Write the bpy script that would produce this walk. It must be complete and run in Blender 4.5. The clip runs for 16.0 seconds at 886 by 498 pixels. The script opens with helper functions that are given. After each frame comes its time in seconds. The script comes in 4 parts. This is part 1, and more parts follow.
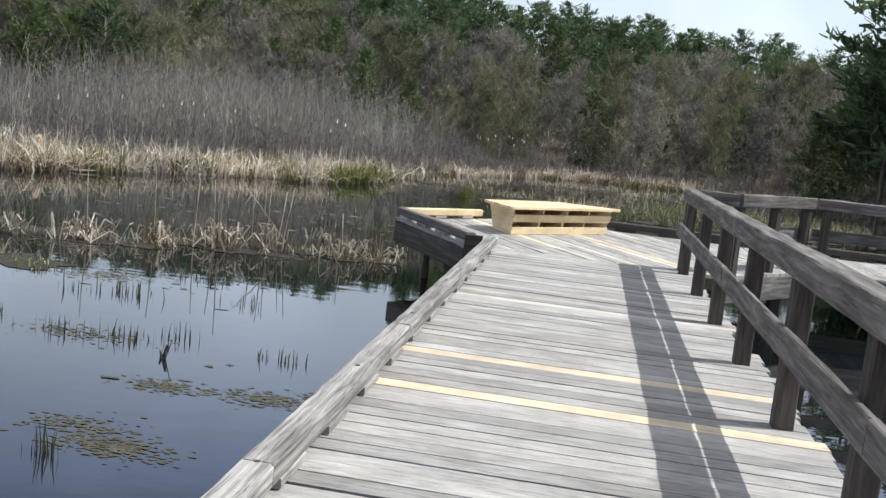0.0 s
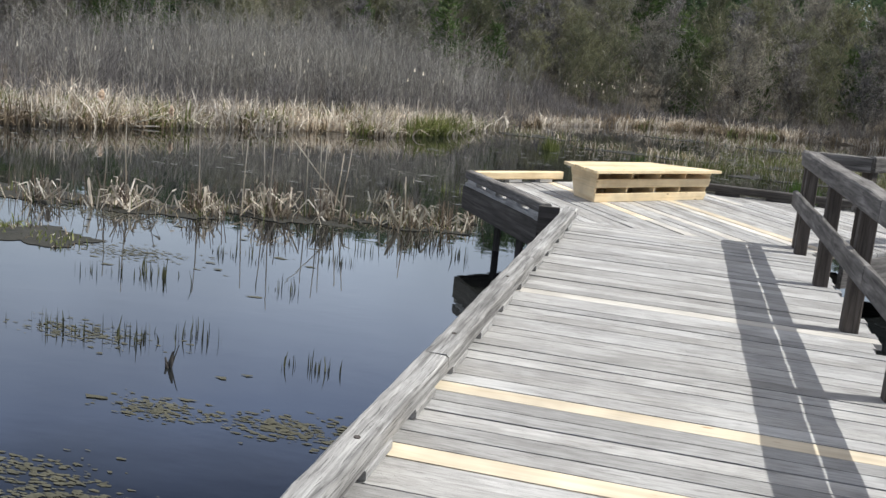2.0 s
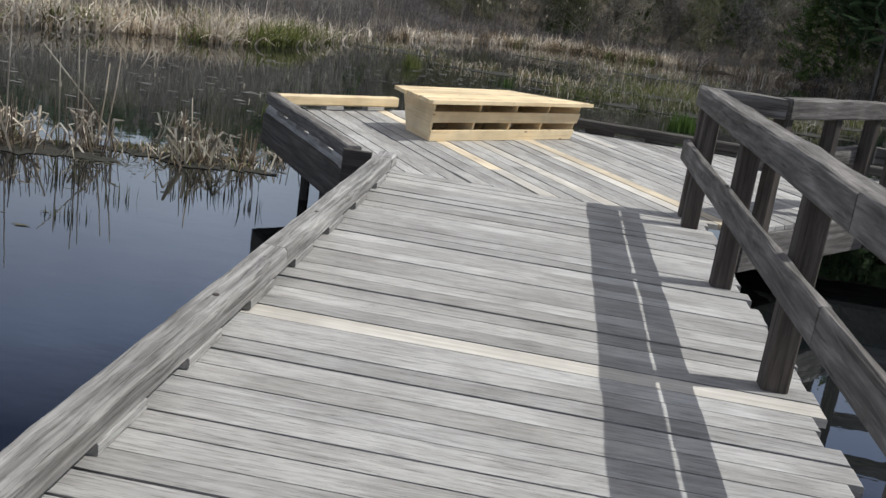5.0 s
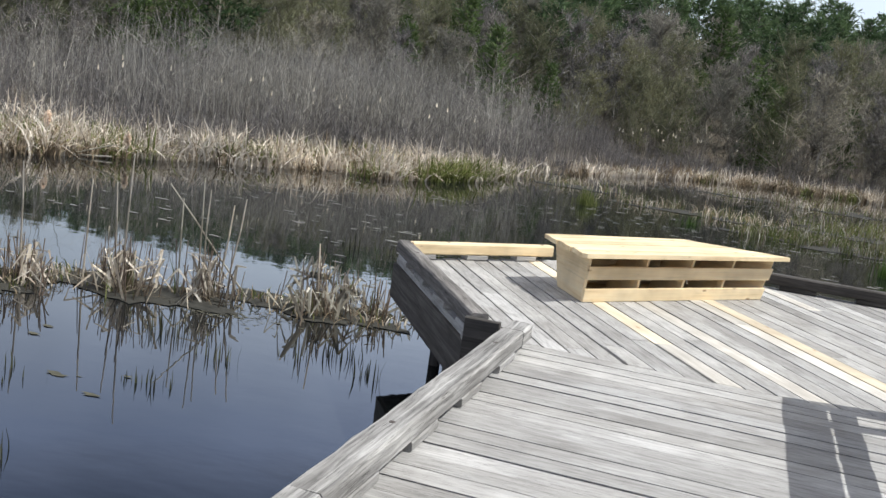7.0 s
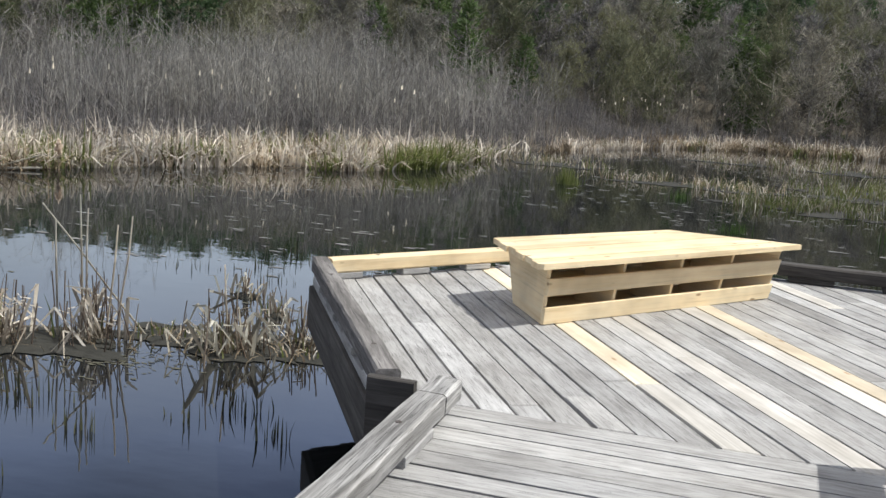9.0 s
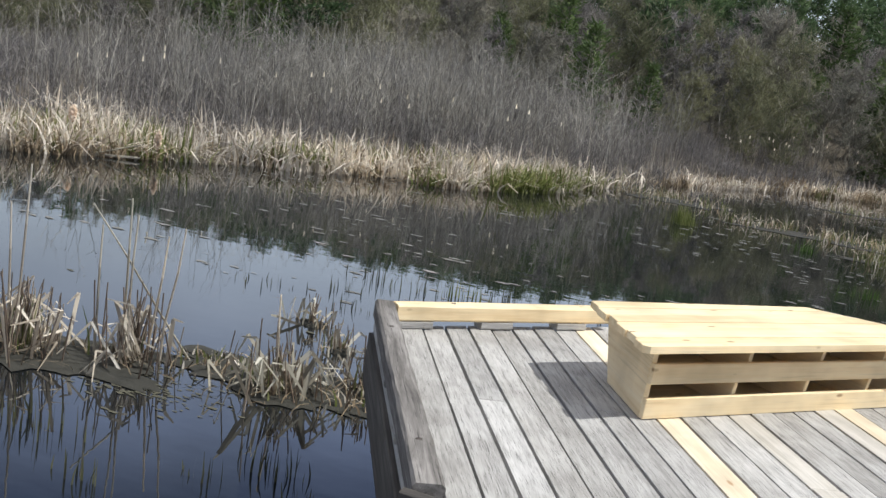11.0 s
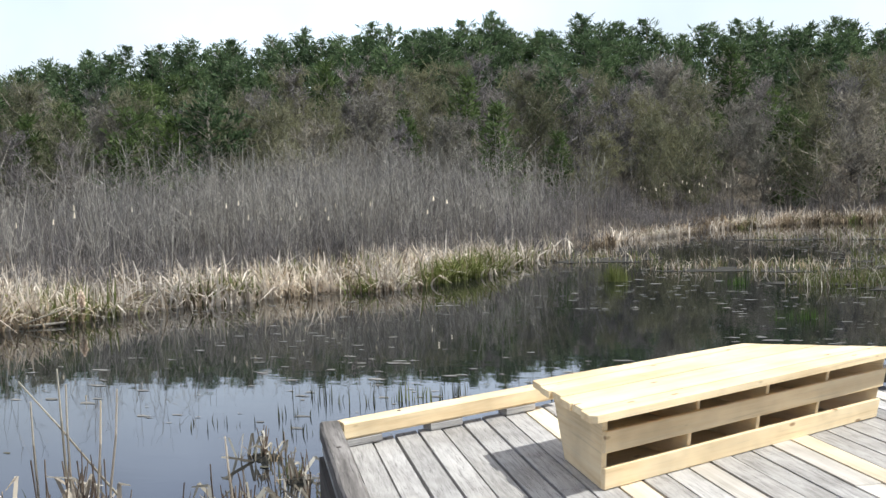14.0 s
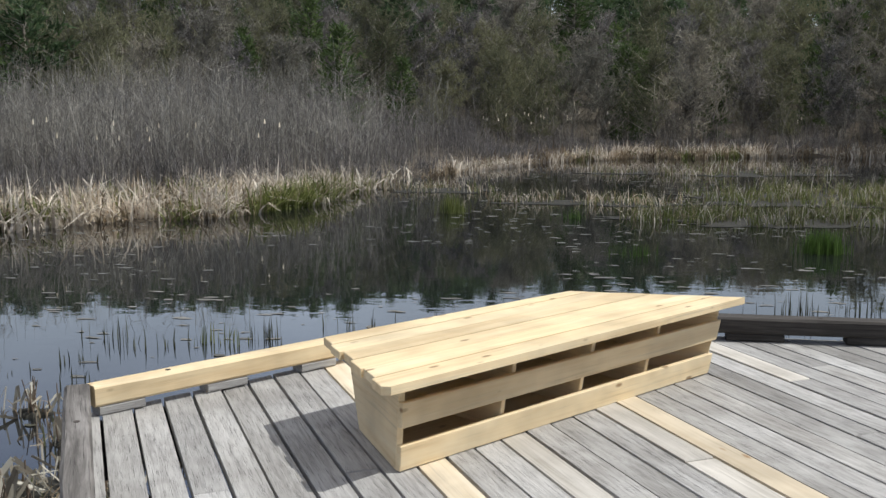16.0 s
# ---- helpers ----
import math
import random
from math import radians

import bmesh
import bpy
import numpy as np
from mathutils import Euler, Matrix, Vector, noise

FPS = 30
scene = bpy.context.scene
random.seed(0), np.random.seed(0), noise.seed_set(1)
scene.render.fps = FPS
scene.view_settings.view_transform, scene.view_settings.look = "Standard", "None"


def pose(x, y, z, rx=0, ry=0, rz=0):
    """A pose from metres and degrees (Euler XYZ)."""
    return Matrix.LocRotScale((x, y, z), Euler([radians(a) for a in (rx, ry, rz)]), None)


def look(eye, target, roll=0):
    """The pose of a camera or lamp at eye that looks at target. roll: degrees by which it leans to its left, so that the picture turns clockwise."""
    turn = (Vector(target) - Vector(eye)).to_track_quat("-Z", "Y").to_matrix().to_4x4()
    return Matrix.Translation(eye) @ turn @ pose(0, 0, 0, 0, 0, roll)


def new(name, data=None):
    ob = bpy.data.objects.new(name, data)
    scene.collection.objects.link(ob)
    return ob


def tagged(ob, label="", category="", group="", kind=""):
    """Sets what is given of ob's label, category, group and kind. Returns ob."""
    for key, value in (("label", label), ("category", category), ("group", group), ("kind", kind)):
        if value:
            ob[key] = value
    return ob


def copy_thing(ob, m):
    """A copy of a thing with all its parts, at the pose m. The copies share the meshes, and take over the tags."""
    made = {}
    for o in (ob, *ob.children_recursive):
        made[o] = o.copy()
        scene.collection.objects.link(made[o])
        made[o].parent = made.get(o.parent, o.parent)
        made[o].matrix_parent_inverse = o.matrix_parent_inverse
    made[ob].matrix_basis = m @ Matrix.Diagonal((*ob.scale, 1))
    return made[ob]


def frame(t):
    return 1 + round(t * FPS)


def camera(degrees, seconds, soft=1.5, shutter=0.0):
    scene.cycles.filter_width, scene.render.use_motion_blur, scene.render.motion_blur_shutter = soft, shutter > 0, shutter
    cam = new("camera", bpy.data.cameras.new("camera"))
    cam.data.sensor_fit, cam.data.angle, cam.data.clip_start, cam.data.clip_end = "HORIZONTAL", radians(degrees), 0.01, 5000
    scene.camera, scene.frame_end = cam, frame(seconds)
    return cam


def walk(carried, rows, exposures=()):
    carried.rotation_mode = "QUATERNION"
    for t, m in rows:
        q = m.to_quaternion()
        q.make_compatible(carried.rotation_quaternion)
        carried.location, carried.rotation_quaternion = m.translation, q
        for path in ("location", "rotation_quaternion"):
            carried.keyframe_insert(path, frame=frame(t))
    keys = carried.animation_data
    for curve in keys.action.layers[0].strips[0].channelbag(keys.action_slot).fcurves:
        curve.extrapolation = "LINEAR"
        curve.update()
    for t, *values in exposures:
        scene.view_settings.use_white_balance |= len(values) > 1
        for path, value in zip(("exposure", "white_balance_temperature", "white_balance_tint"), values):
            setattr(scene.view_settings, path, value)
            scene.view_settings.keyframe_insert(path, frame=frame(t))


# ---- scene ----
cam = camera(48.0, 16.0)
UNIT = 1.14   # metres in one unit of the plan below
PATH = [
    (0, (3.226, 0.712, 1.304), (2.955, 2.676, 1.047), 6.4),
    (0.5, (3.199, 1.111, 1.328), (2.861, 3.066, 1.076), 7.7),
    (1, (3.183, 1.449, 1.328), (2.789, 3.387, 1.027), 5.5),
    (1.5, (3.171, 1.811, 1.348), (2.72, 3.729, 1.005), 7.3),
    (2, (3.172, 2.179, 1.387), (2.74, 4.095, 1.006), 5.6),
    (2.5, (3.184, 2.722, 1.346), (2.853, 4.661, 0.986), 6.1),
    (3, (3.173, 3.129, 1.331), (2.865, 5.073, 0.973), 9.6),
    (3.5, (3.153, 3.592, 1.301), (2.97, 5.546, 0.914), 8.1),
    (3.7, (3.19, 3.774, 1.271), (3.044, 5.726, 0.859), 8.2),
    (5.8, (3.319, 5.322, 1.289), (3.121, 7.24, 0.759), 8.4),
    (6, (3.301, 5.468, 1.289), (3.037, 7.386, 0.787), 6.7),
    (6.5, (3.34, 5.884, 1.311), (2.89, 7.792, 0.91), 5.9),
    (7, (3.329, 6.188, 1.288), (2.761, 8.08, 0.975), 7.8),
    (7.5, (3.307, 6.568, 1.297), (2.726, 8.455, 0.975), 5.4),
    (8, (3.338, 6.952, 1.317), (2.764, 8.835, 0.965), 6.2),
    (8.5, (3.283, 7.358, 1.305), (2.729, 9.25, 0.962), 6.0),
    (9, (3.27, 7.761, 1.274), (2.717, 9.652, 0.928), 4.0),
    (9.5, (3.196, 8.104, 1.274), (2.515, 9.952, 0.926), 7.3),
    (9.7, (3.156, 8.251, 1.286), (2.391, 10.065, 0.933), 8.1),
    (12, (3.035, 8.751, 1.303), (2.291, 10.577, 0.971), 8.9),
    (12.5, (3.03, 8.762, 1.297), (2.288, 10.587, 0.954), 7.8),
    (13, (3.081, 8.804, 1.316), (2.327, 10.646, 1.12), -0.2),
    (13.5, (3.14, 8.729, 1.328), (2.449, 10.601, 1.196), -3.2),
    (14, (3.117, 8.753, 1.339), (2.457, 10.636, 1.197), -2.2),
    (14.5, (3.081, 8.8, 1.341), (2.559, 10.724, 1.189), -1.1),
    (15, (3.072, 8.875, 1.331), (2.679, 10.828, 1.153), -1.3),
    (15.5, (3.113, 9.247, 1.337), (2.771, 11.206, 1.121), -1.1),
    (16, (3.126, 9.574, 1.292), (2.766, 11.519, 0.999), -0.2),
]
walk(cam, [(t, look(tuple(UNIT * c for c in eye), tuple(UNIT * c for c in target), roll)) for t, eye, target, roll in PATH],
     [(0, -0.05), (2, -0.1), (3.5, -0.32), (6, -0.55), (6.5, -0.3), (7.2, -0.04), (9, -0.12), (12.5, -0.12), (13.1, 0.02), (13.5, 0.15), (14.5, 0.08), (15.0, -0.09), (16, -0.45)])

# ---------------------------------------------------------------- world, sun
world = bpy.data.worlds.new("sky_world")
scene.world = world
world.use_nodes = True
wn, wl = world.node_tree.nodes, world.node_tree.links
sky = wn.new("ShaderNodeTexSky")
sky.sky_type = "NISHITA"
sky.sun_disc = False
SUN_EL, SUN_AZ = radians(55.0), radians(77.0)   # azimuth from +y towards +x
sky.sun_elevation, sky.sun_rotation = SUN_EL, SUN_AZ
sky.air_density, sky.dust_density, sky.ozone_density = 1.0, 0.7, 1.5
wn["Background"].inputs["Strength"].default_value = 0.002
wl.new(sky.outputs["Color"], wn["Background"].inputs["Color"])
# thin white haze that thickens towards the horizon, broken by faint cloud
tcw, sep = wn.new("ShaderNodeTexCoord"), wn.new("ShaderNodeSeparateXYZ")
wl.new(tcw.outputs["Generated"], sep.inputs[0])
haze = wn.new("ShaderNodeValToRGB")
stops = ((0.0, (0.68, 0.76, 0.79)), (0.55, (0.0, 0.0, 0.0)), (0.14, (0.68, 0.79, 0.90)), (0.25, (0.62, 0.73, 0.93)), (0.36, (0.38, 0.49, 0.77)), (0.45, (0.05, 0.08, 0.19)))
for e, (p, c) in zip([haze.color_ramp.elements[0], haze.color_ramp.elements[1]] + [haze.color_ramp.elements.new(q) for q in (0.14, 0.25, 0.36, 0.45)], stops):
    e.position, e.color = p, (*c, 1)
wl.new(sep.outputs["Z"], haze.inputs[0])
cloud, cover = wn.new("ShaderNodeTexNoise"), wn.new("ShaderNodeMapRange")
cloud.inputs["Scale"].default_value, cloud.inputs["Detail"].default_value = 2.6, 5
wl.new(tcw.outputs["Generated"], cloud.inputs["Vector"])
for key, value in (("From Min", 0.35), ("From Max", 0.7), ("To Min", 1.0), ("To Max", 1.55)):
    cover.inputs[key].default_value = value
wl.new(cloud.outputs["Fac"], cover.inputs["Value"])
veil, both = wn.new("ShaderNodeBackground"), wn.new("ShaderNodeAddShader")
wl.new(haze.outputs[0], veil.inputs["Color"])
wl.new(cover.outputs[0], veil.inputs["Strength"])
wl.new(wn["Background"].outputs[0], both.inputs[0]), wl.new(veil.outputs[0], both.inputs[1])
wl.new(both.outputs[0], wn["World Output"].inputs["Surface"])
sun = new("sun", bpy.data.lights.new("sun", "SUN"))
sun.data.energy, sun.data.angle, sun.data.color = 5.0, radians(0.5), (1.0, 0.993, 0.955)
sun_from = Vector((math.sin(SUN_AZ) * math.cos(SUN_EL), math.cos(SUN_AZ) * math.cos(SUN_EL), math.sin(SUN_EL)))
sun.matrix_world = look(sun_from * 50, (0, 0, 0))


# ---------------------------------------------------------------- materials
def material(name, build):
    m = bpy.data.materials.new(name)
    m.use_nodes = True
    n, l = m.node_tree.nodes, m.node_tree.links
    build(n, l, n["Principled BSDF"])
    return m


def ramp(n, stops):
    r = n.new("ShaderNodeValToRGB")
    while len(r.color_ramp.elements) < len(stops):
        r.color_ramp.elements.new(0.5)
    for e, (p, c) in zip(r.color_ramp.elements, stops):
        e.position, e.color = p, (*c, 1)
    return r


def mixed(n, l, kind, fac, a, b):
    x = n.new("ShaderNodeMix")
    x.data_type, x.blend_type = "RGBA", kind
    for s, v in ((x.inputs[0], fac), (x.inputs[6], a), (x.inputs[7], b)):
        if isinstance(v, (int, float)):
            s.default_value = v
        elif isinstance(v, tuple):
            s.default_value = (*v, 1)
        else:
            l.new(v, s)
    return x.outputs[2]


def noise_tex(n, l, vec, scale, detail=4.0, rough=0.6, distort=0.0):
    t = n.new("ShaderNodeTexNoise")
    t.inputs["Scale"].default_value, t.inputs["Detail"].default_value = scale, detail
    t.inputs["Roughness"].default_value, t.inputs["Distortion"].default_value = rough, distort
    l.new(vec, t.inputs["Vector"])
    return t.outputs["Fac"]


def wood(dark, mid, light, stretch=(1.2, 26, 26), crack=0.5, rough=0.85, spread=0.3, knots=0.0, bump=0.35, warm=None):
    """Wood with its grain along the local x axis; every piece differs by Object Info's Random."""
    def build(n, l, p):
        tc, info = n.new("ShaderNodeTexCoord"), n.new("ShaderNodeObjectInfo")
        off = n.new("ShaderNodeVectorMath")
        off.operation = "MULTIPLY_ADD"
        comb = n.new("ShaderNodeCombineXYZ")
        for s in comb.inputs:
            l.new(info.outputs["Random"], s)
        l.new(comb.outputs[0], off.inputs[0])
        off.inputs[1].default_value = (37, 53, 71)
        l.new(tc.outputs["Object"], off.inputs[2])
        mp = n.new("ShaderNodeMapping")
        mp.inputs["Scale"].default_value = stretch
        l.new(off.outputs[0], mp.inputs["Vector"])
        grain = noise_tex(n, l, mp.outputs[0], 1.0, 6, 0.65, 0.6)
        mp2 = n.new("ShaderNodeMapping")
        mp2.inputs["Scale"].default_value = (stretch[0] * 1.6, stretch[1] * 4.5, stretch[2] * 4.5)
        l.new(off.outputs[0], mp2.inputs["Vector"])
        fine = noise_tex(n, l, mp2.outputs[0], 1.0, 3, 0.7)
        blot = noise_tex(n, l, off.outputs[0], 2.3, 3, 0.6)
        col = ramp(n, [(0.28, dark), (0.5, mid), (0.72, light)])
        l.new(grain, col.inputs[0])
        c = col.outputs[0]
        lines = ramp(n, [(0.30, (crack, crack, crack)), (0.44, (1, 1, 1))])
        l.new(fine, lines.inputs[0])
        c = mixed(n, l, "MULTIPLY", 1.0, c, lines.outputs[0])
        stain = ramp(n, [(0.32, (0.74, 0.73, 0.72)), (0.62, (1.05, 1.05, 1.05))])
        l.new(blot, stain.inputs[0])
        c = mixed(n, l, "MULTIPLY", 1.0, c, stain.outputs[0])
        if warm:
            c = mixed(n, l, "MIX", info.outputs["Random"], c, mixed(n, l, "MULTIPLY", 1.0, c, warm))
        if knots:
            v = n.new("ShaderNodeTexVoronoi")
            mk = n.new("ShaderNodeMapping")
            mk.inputs["Scale"].default_value = (4.2, 11, 11)
            l.new(off.outputs[0], mk.inputs["Vector"])
            l.new(mk.outputs[0], v.inputs["Vector"])
            v.inputs["Scale"].default_value = 1.0
            k = ramp(n, [(0.06, (knots, knots * 0.68, knots * 0.45)), (0.13, (1, 1, 1))])
            l.new(v.outputs["Distance"], k.inputs[0])
            c = mixed(n, l, "MULTIPLY", 0.8, c, k.outputs[0])
        vary = n.new("ShaderNodeMapRange")
        vary.inputs["To Min"].default_value, vary.inputs["To Max"].default_value = 1 - spread, 1 + spread * 0.7
        w = n.new("ShaderNodeTexWhiteNoise")
        w.noise_dimensions = "1D"
        l.new(info.outputs["Random"], w.inputs["W"])
        l.new(w.outputs["Value"], vary.inputs["Value"])
        c = mixed(n, l, "MULTIPLY", 1.0, c, vary.outputs[0])
        l.new(c, p.inputs["Base Color"])
        p.inputs["Roughness"].default_value = rough
        p.inputs["Specular IOR Level"].default_value = 0.3
        b = n.new("ShaderNodeBump")
        b.inputs["Strength"].default_value, b.inputs["Distance"].default_value = bump, 0.004
        add = n.new("ShaderNodeMath")
        l.new(grain, add.inputs[0]), l.new(lines.outputs[0], add.inputs[1])
        l.new(add.outputs[0], b.inputs["Height"])
        l.new(b.outputs[0], p.inputs["Normal"])
    return build


def plant(a, b, rough=0.8, c=None, thin=0.0):
    """Stems and leaves, with a colour of its own for each loose piece."""
    def build(n, l, p):
        g, tc = n.new("ShaderNodeNewGeometry"), n.new("ShaderNodeTexCoord")
        r = ramp(n, [(0.0, a), (0.6, b), (1.0, c or b)])
        l.new(g.outputs["Random Per Island"], r.inputs[0])
        big = noise_tex(n, l, tc.outputs["Object"], 0.35, 3)
        rr = ramp(n, [(0.3, (0.7, 0.7, 0.7)), (0.7, (1.25, 1.22, 1.15))])
        l.new(big, rr.inputs[0])
        col = mixed(n, l, "MULTIPLY", 1.0, r.outputs[0], rr.outputs[0])
        info = n.new("ShaderNodeObjectInfo")
        tint = ramp(n, [(0.0, (0.72, 0.75, 0.72)), (0.5, (1, 1, 1)), (1.0, (1.22, 1.2, 1.12))])
        l.new(info.outputs["Random"], tint.inputs[0])
        col = mixed(n, l, "MULTIPLY", 1.0, col, tint.outputs[0])
        l.new(col, p.inputs["Base Color"])
        p.inputs["Roughness"].default_value = rough
        p.inputs["Specular IOR Level"].default_value = 0.2
        if thin:
            tr, mx = n.new("ShaderNodeBsdfTranslucent"), n.new("ShaderNodeMixShader")
            l.new(col, tr.inputs["Color"])
            mx.inputs[0].default_value = thin
            l.new(p.outputs[0], mx.inputs[1]), l.new(tr.outputs[0], mx.inputs[2])
            l.new(mx.outputs[0], n["Material Output"].inputs["Surface"])
    return build


def earth(a, b, scale):
    def build(n, l, p):
        tc = n.new("ShaderNodeTexCoord")
        f = noise_tex(n, l, tc.outputs["Object"], scale, 8, 0.7)
        r = ramp(n, [(0.3, a), (0.7, b)])
        l.new(f, r.inputs[0])
        l.new(r.outputs[0], p.inputs["Base Color"])
        p.inputs["Roughness"].default_value = 0.95
        bp = n.new("ShaderNodeBump")
        bp.inputs["Strength"].default_value, bp.inputs["Distance"].default_value = 0.6, 0.05
        l.new(f, bp.inputs["Height"])
        l.new(bp.outputs[0], p.inputs["Normal"])
    return build


def water_look(n, l, p):
    tc = n.new("ShaderNodeTexCoord")
    f = noise_tex(n, l, tc.outputs["Object"], 0.5, 4, 0.6)
    r = ramp(n, [(0.35, (0.006, 0.008, 0.010)), (0.7, (0.015, 0.016, 0.015))])
    l.new(f, r.inputs[0])
    l.new(r.outputs[0], p.inputs["Base Color"])
    p.inputs["Roughness"].default_value = 0.015
    p.inputs["IOR"].default_value = 2.0
    b = n.new("ShaderNodeBump")
    b.inputs["Strength"].default_value, b.inputs["Distance"].default_value = 0.06, 0.02
    mp = n.new("ShaderNodeMapping")
    mp.inputs["Scale"].default_value = (2.2, 4.0, 1)
    l.new(tc.outputs["Object"], mp.inputs["Vector"])
    l.new(noise_tex(n, l, mp.outputs[0], 1.0, 3, 0.5), b.inputs["Height"])
    l.new(b.outputs[0], p.inputs["Normal"])


GREY = material("weathered_grey_wood", wood((0.265, 0.259, 0.251), (0.405, 0.398, 0.388), (0.505, 0.498, 0.487), stretch=(5.0, 60, 60), crack=0.34, spread=0.22, bump=0.6, warm=(1.0, 0.99, 0.97)))
KERB_WOOD = material("cracked_grey_timber", wood((0.09, 0.085, 0.08), (0.31, 0.302, 0.29), (0.58, 0.565, 0.54), stretch=(1.6, 42, 42), crack=0.2, spread=0.1, bump=0.6))
DARK_WOOD = material("dark_timber", wood((0.03, 0.027, 0.024), (0.075, 0.068, 0.062), (0.14, 0.13, 0.118), spread=0.15))
# post colour is lowered to carry the shade on the faces towards the walk
POST_WOOD = material("brown_grey_post_timber_shaded", wood((0.035, 0.029, 0.025), (0.085, 0.072, 0.062), (0.15, 0.13, 0.113), stretch=(2.0, 30, 30), spread=0.2))
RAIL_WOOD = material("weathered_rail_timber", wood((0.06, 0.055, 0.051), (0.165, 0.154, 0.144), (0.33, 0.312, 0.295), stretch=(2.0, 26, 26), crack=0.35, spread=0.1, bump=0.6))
PINE = material("fresh_sawn_pine", wood((0.72, 0.53, 0.30), (0.83, 0.66, 0.41), (0.89, 0.75, 0.51), stretch=(1.0, 17, 17), crack=0.84, rough=0.65, spread=0.1, knots=0.30, bump=0.1))
PINE_DECK = material("fresh_pine_plank", wood((0.60, 0.49, 0.345), (0.715, 0.615, 0.46), (0.775, 0.69, 0.55), stretch=(1.0, 17, 17), crack=0.8, rough=0.7, spread=0.15, knots=0.6, bump=0.12))
PINE_PALE = material("bleached_pine_plank", wood((0.42, 0.39, 0.34), (0.56, 0.53, 0.48), (0.68, 0.65, 0.60), crack=0.7, spread=0.12, bump=0.2))
METAL = material("rusty_screw", earth((0.05, 0.04, 0.035), (0.12, 0.1, 0.09), 40))
WATER = material("still_pond_water", water_look)
GROUND = material("marsh_soil", earth((0.045, 0.036, 0.026), (0.12, 0.095, 0.065), 0.6))
MUD = material("wet_mud_and_scum", earth((0.018, 0.018, 0.014), (0.045, 0.043, 0.034), 7.0))
ALGAE = material("olive_algae", earth((0.05, 0.049, 0.034), (0.105, 0.10, 0.068), 6.0))
PAD = material("floating_leaf", plant((0.12, 0.118, 0.105), (0.21, 0.205, 0.19), 0.45))
STRAW = material("dead_straw", plant((0.36, 0.31, 0.26), (0.66, 0.60, 0.525), 0.8, (0.86, 0.81, 0.75), thin=0.3))
STRAW_DARK = material("rotted_straw", plant((0.12, 0.09, 0.065), (0.3, 0.24, 0.17)))
BLADE = material("green_blades", plant((0.075, 0.095, 0.025), (0.16, 0.19, 0.065), 0.6, (0.27, 0.28, 0.13), thin=0.3))
SEDGE = material("young_sedge_blades", plant((0.05, 0.095, 0.02), (0.085, 0.155, 0.035), 0.6, (0.14, 0.22, 0.065), thin=0.3))
STUB = material("dark_reed_stubs", plant((0.03, 0.03, 0.02), (0.08, 0.085, 0.045)))
TWIG = material("bare_grey_twigs", plant((0.085, 0.081, 0.083), (0.19, 0.181, 0.184), 0.85, (0.40, 0.387, 0.387), thin=0.3))
PALE_TWIG = material("pale_sapling_bark", plant((0.13, 0.127, 0.126), (0.25, 0.245, 0.24), 0.85, (0.46, 0.45, 0.44), thin=0.25))
STALK = material("brown_reed_stalks", plant((0.10, 0.075, 0.06), (0.22, 0.17, 0.135), 0.8, (0.38, 0.32, 0.26)))
WOOL = material("burst_seed_wool", plant((0.62, 0.52, 0.45), (0.76, 0.67, 0.59), 0.9, thin=0.3))
FLUFF = material("pale_seed_heads", plant((0.55, 0.5, 0.42), (0.75, 0.7, 0.62)))
BROWN_HEAD = material("brown_seed_head", plant((0.28, 0.2, 0.13), (0.4, 0.3, 0.2)))
BARK = material("grey_bark", plant((0.13, 0.12, 0.105), (0.28, 0.26, 0.235), 0.85, (0.42, 0.40, 0.37)))
BUDS = material("twigs_in_bud", plant((0.15, 0.143, 0.13), (0.285, 0.272, 0.245), 0.85, (0.42, 0.40, 0.345), thin=0.3))
BUDS_GREEN = material("twigs_in_young_leaf", plant((0.12, 0.125, 0.085), (0.215, 0.22, 0.14), 0.85, (0.31, 0.315, 0.20), thin=0.3))
NEEDLES = material("pine_needles", plant((0.046, 0.08, 0.042), (0.095, 0.15, 0.075), 0.75, (0.155, 0.225, 0.115), thin=0.35))
NEEDLES_LIGHT = material("light_pine_needles", plant((0.055, 0.092, 0.036), (0.10, 0.152, 0.056), 0.7, (0.15, 0.21, 0.08), thin=0.35))


# ---------------------------------------------------------------- mesh helpers
def mesh_of(name, verts, faces, mats, smooth=False, slots=None):
    me = bpy.data.meshes.new(name)
    verts = np.asarray(verts, dtype=np.float32)
    if isinstance(faces, np.ndarray):
        k = faces.shape[1]
        me.vertices.add(len(verts))
        me.vertices.foreach_set("co", verts.ravel())
        me.loops.add(faces.size)
        me.loops.foreach_set("vertex_index", faces.astype(np.int32).ravel())
        me.polygons.add(len(faces))
        me.polygons.foreach_set("loop_start", np.arange(0, faces.size, k, dtype=np.int32))
        me.update(calc_edges=True)
    else:
        me.from_pydata([tuple(map(float, v)) for v in verts], [], faces)
    for m in (mats if isinstance(mats, (list, tuple)) else [mats]):
        me.materials.append(m)
    if slots is not None:
        me.polygons.foreach_set("material_index", np.asarray(slots, dtype=np.int32))
    me.validate()
    me.update()
    return me


TO_METRES = Matrix.Scale(UNIT, 4)


def put(name, me, parent=None, m=None, label=""):
    """Links a mesh as one object; m is its place in the plan."""
    ob = new(name, me)
    if parent is not None:
        ob.parent = parent
        if m is not None:
            ob.matrix_basis = parent.matrix_world.inverted() @ TO_METRES @ m
    else:
        ob.matrix_basis = TO_METRES @ (m or Matrix.Identity(4))
    if label:
        tagged(ob, label)
    return ob


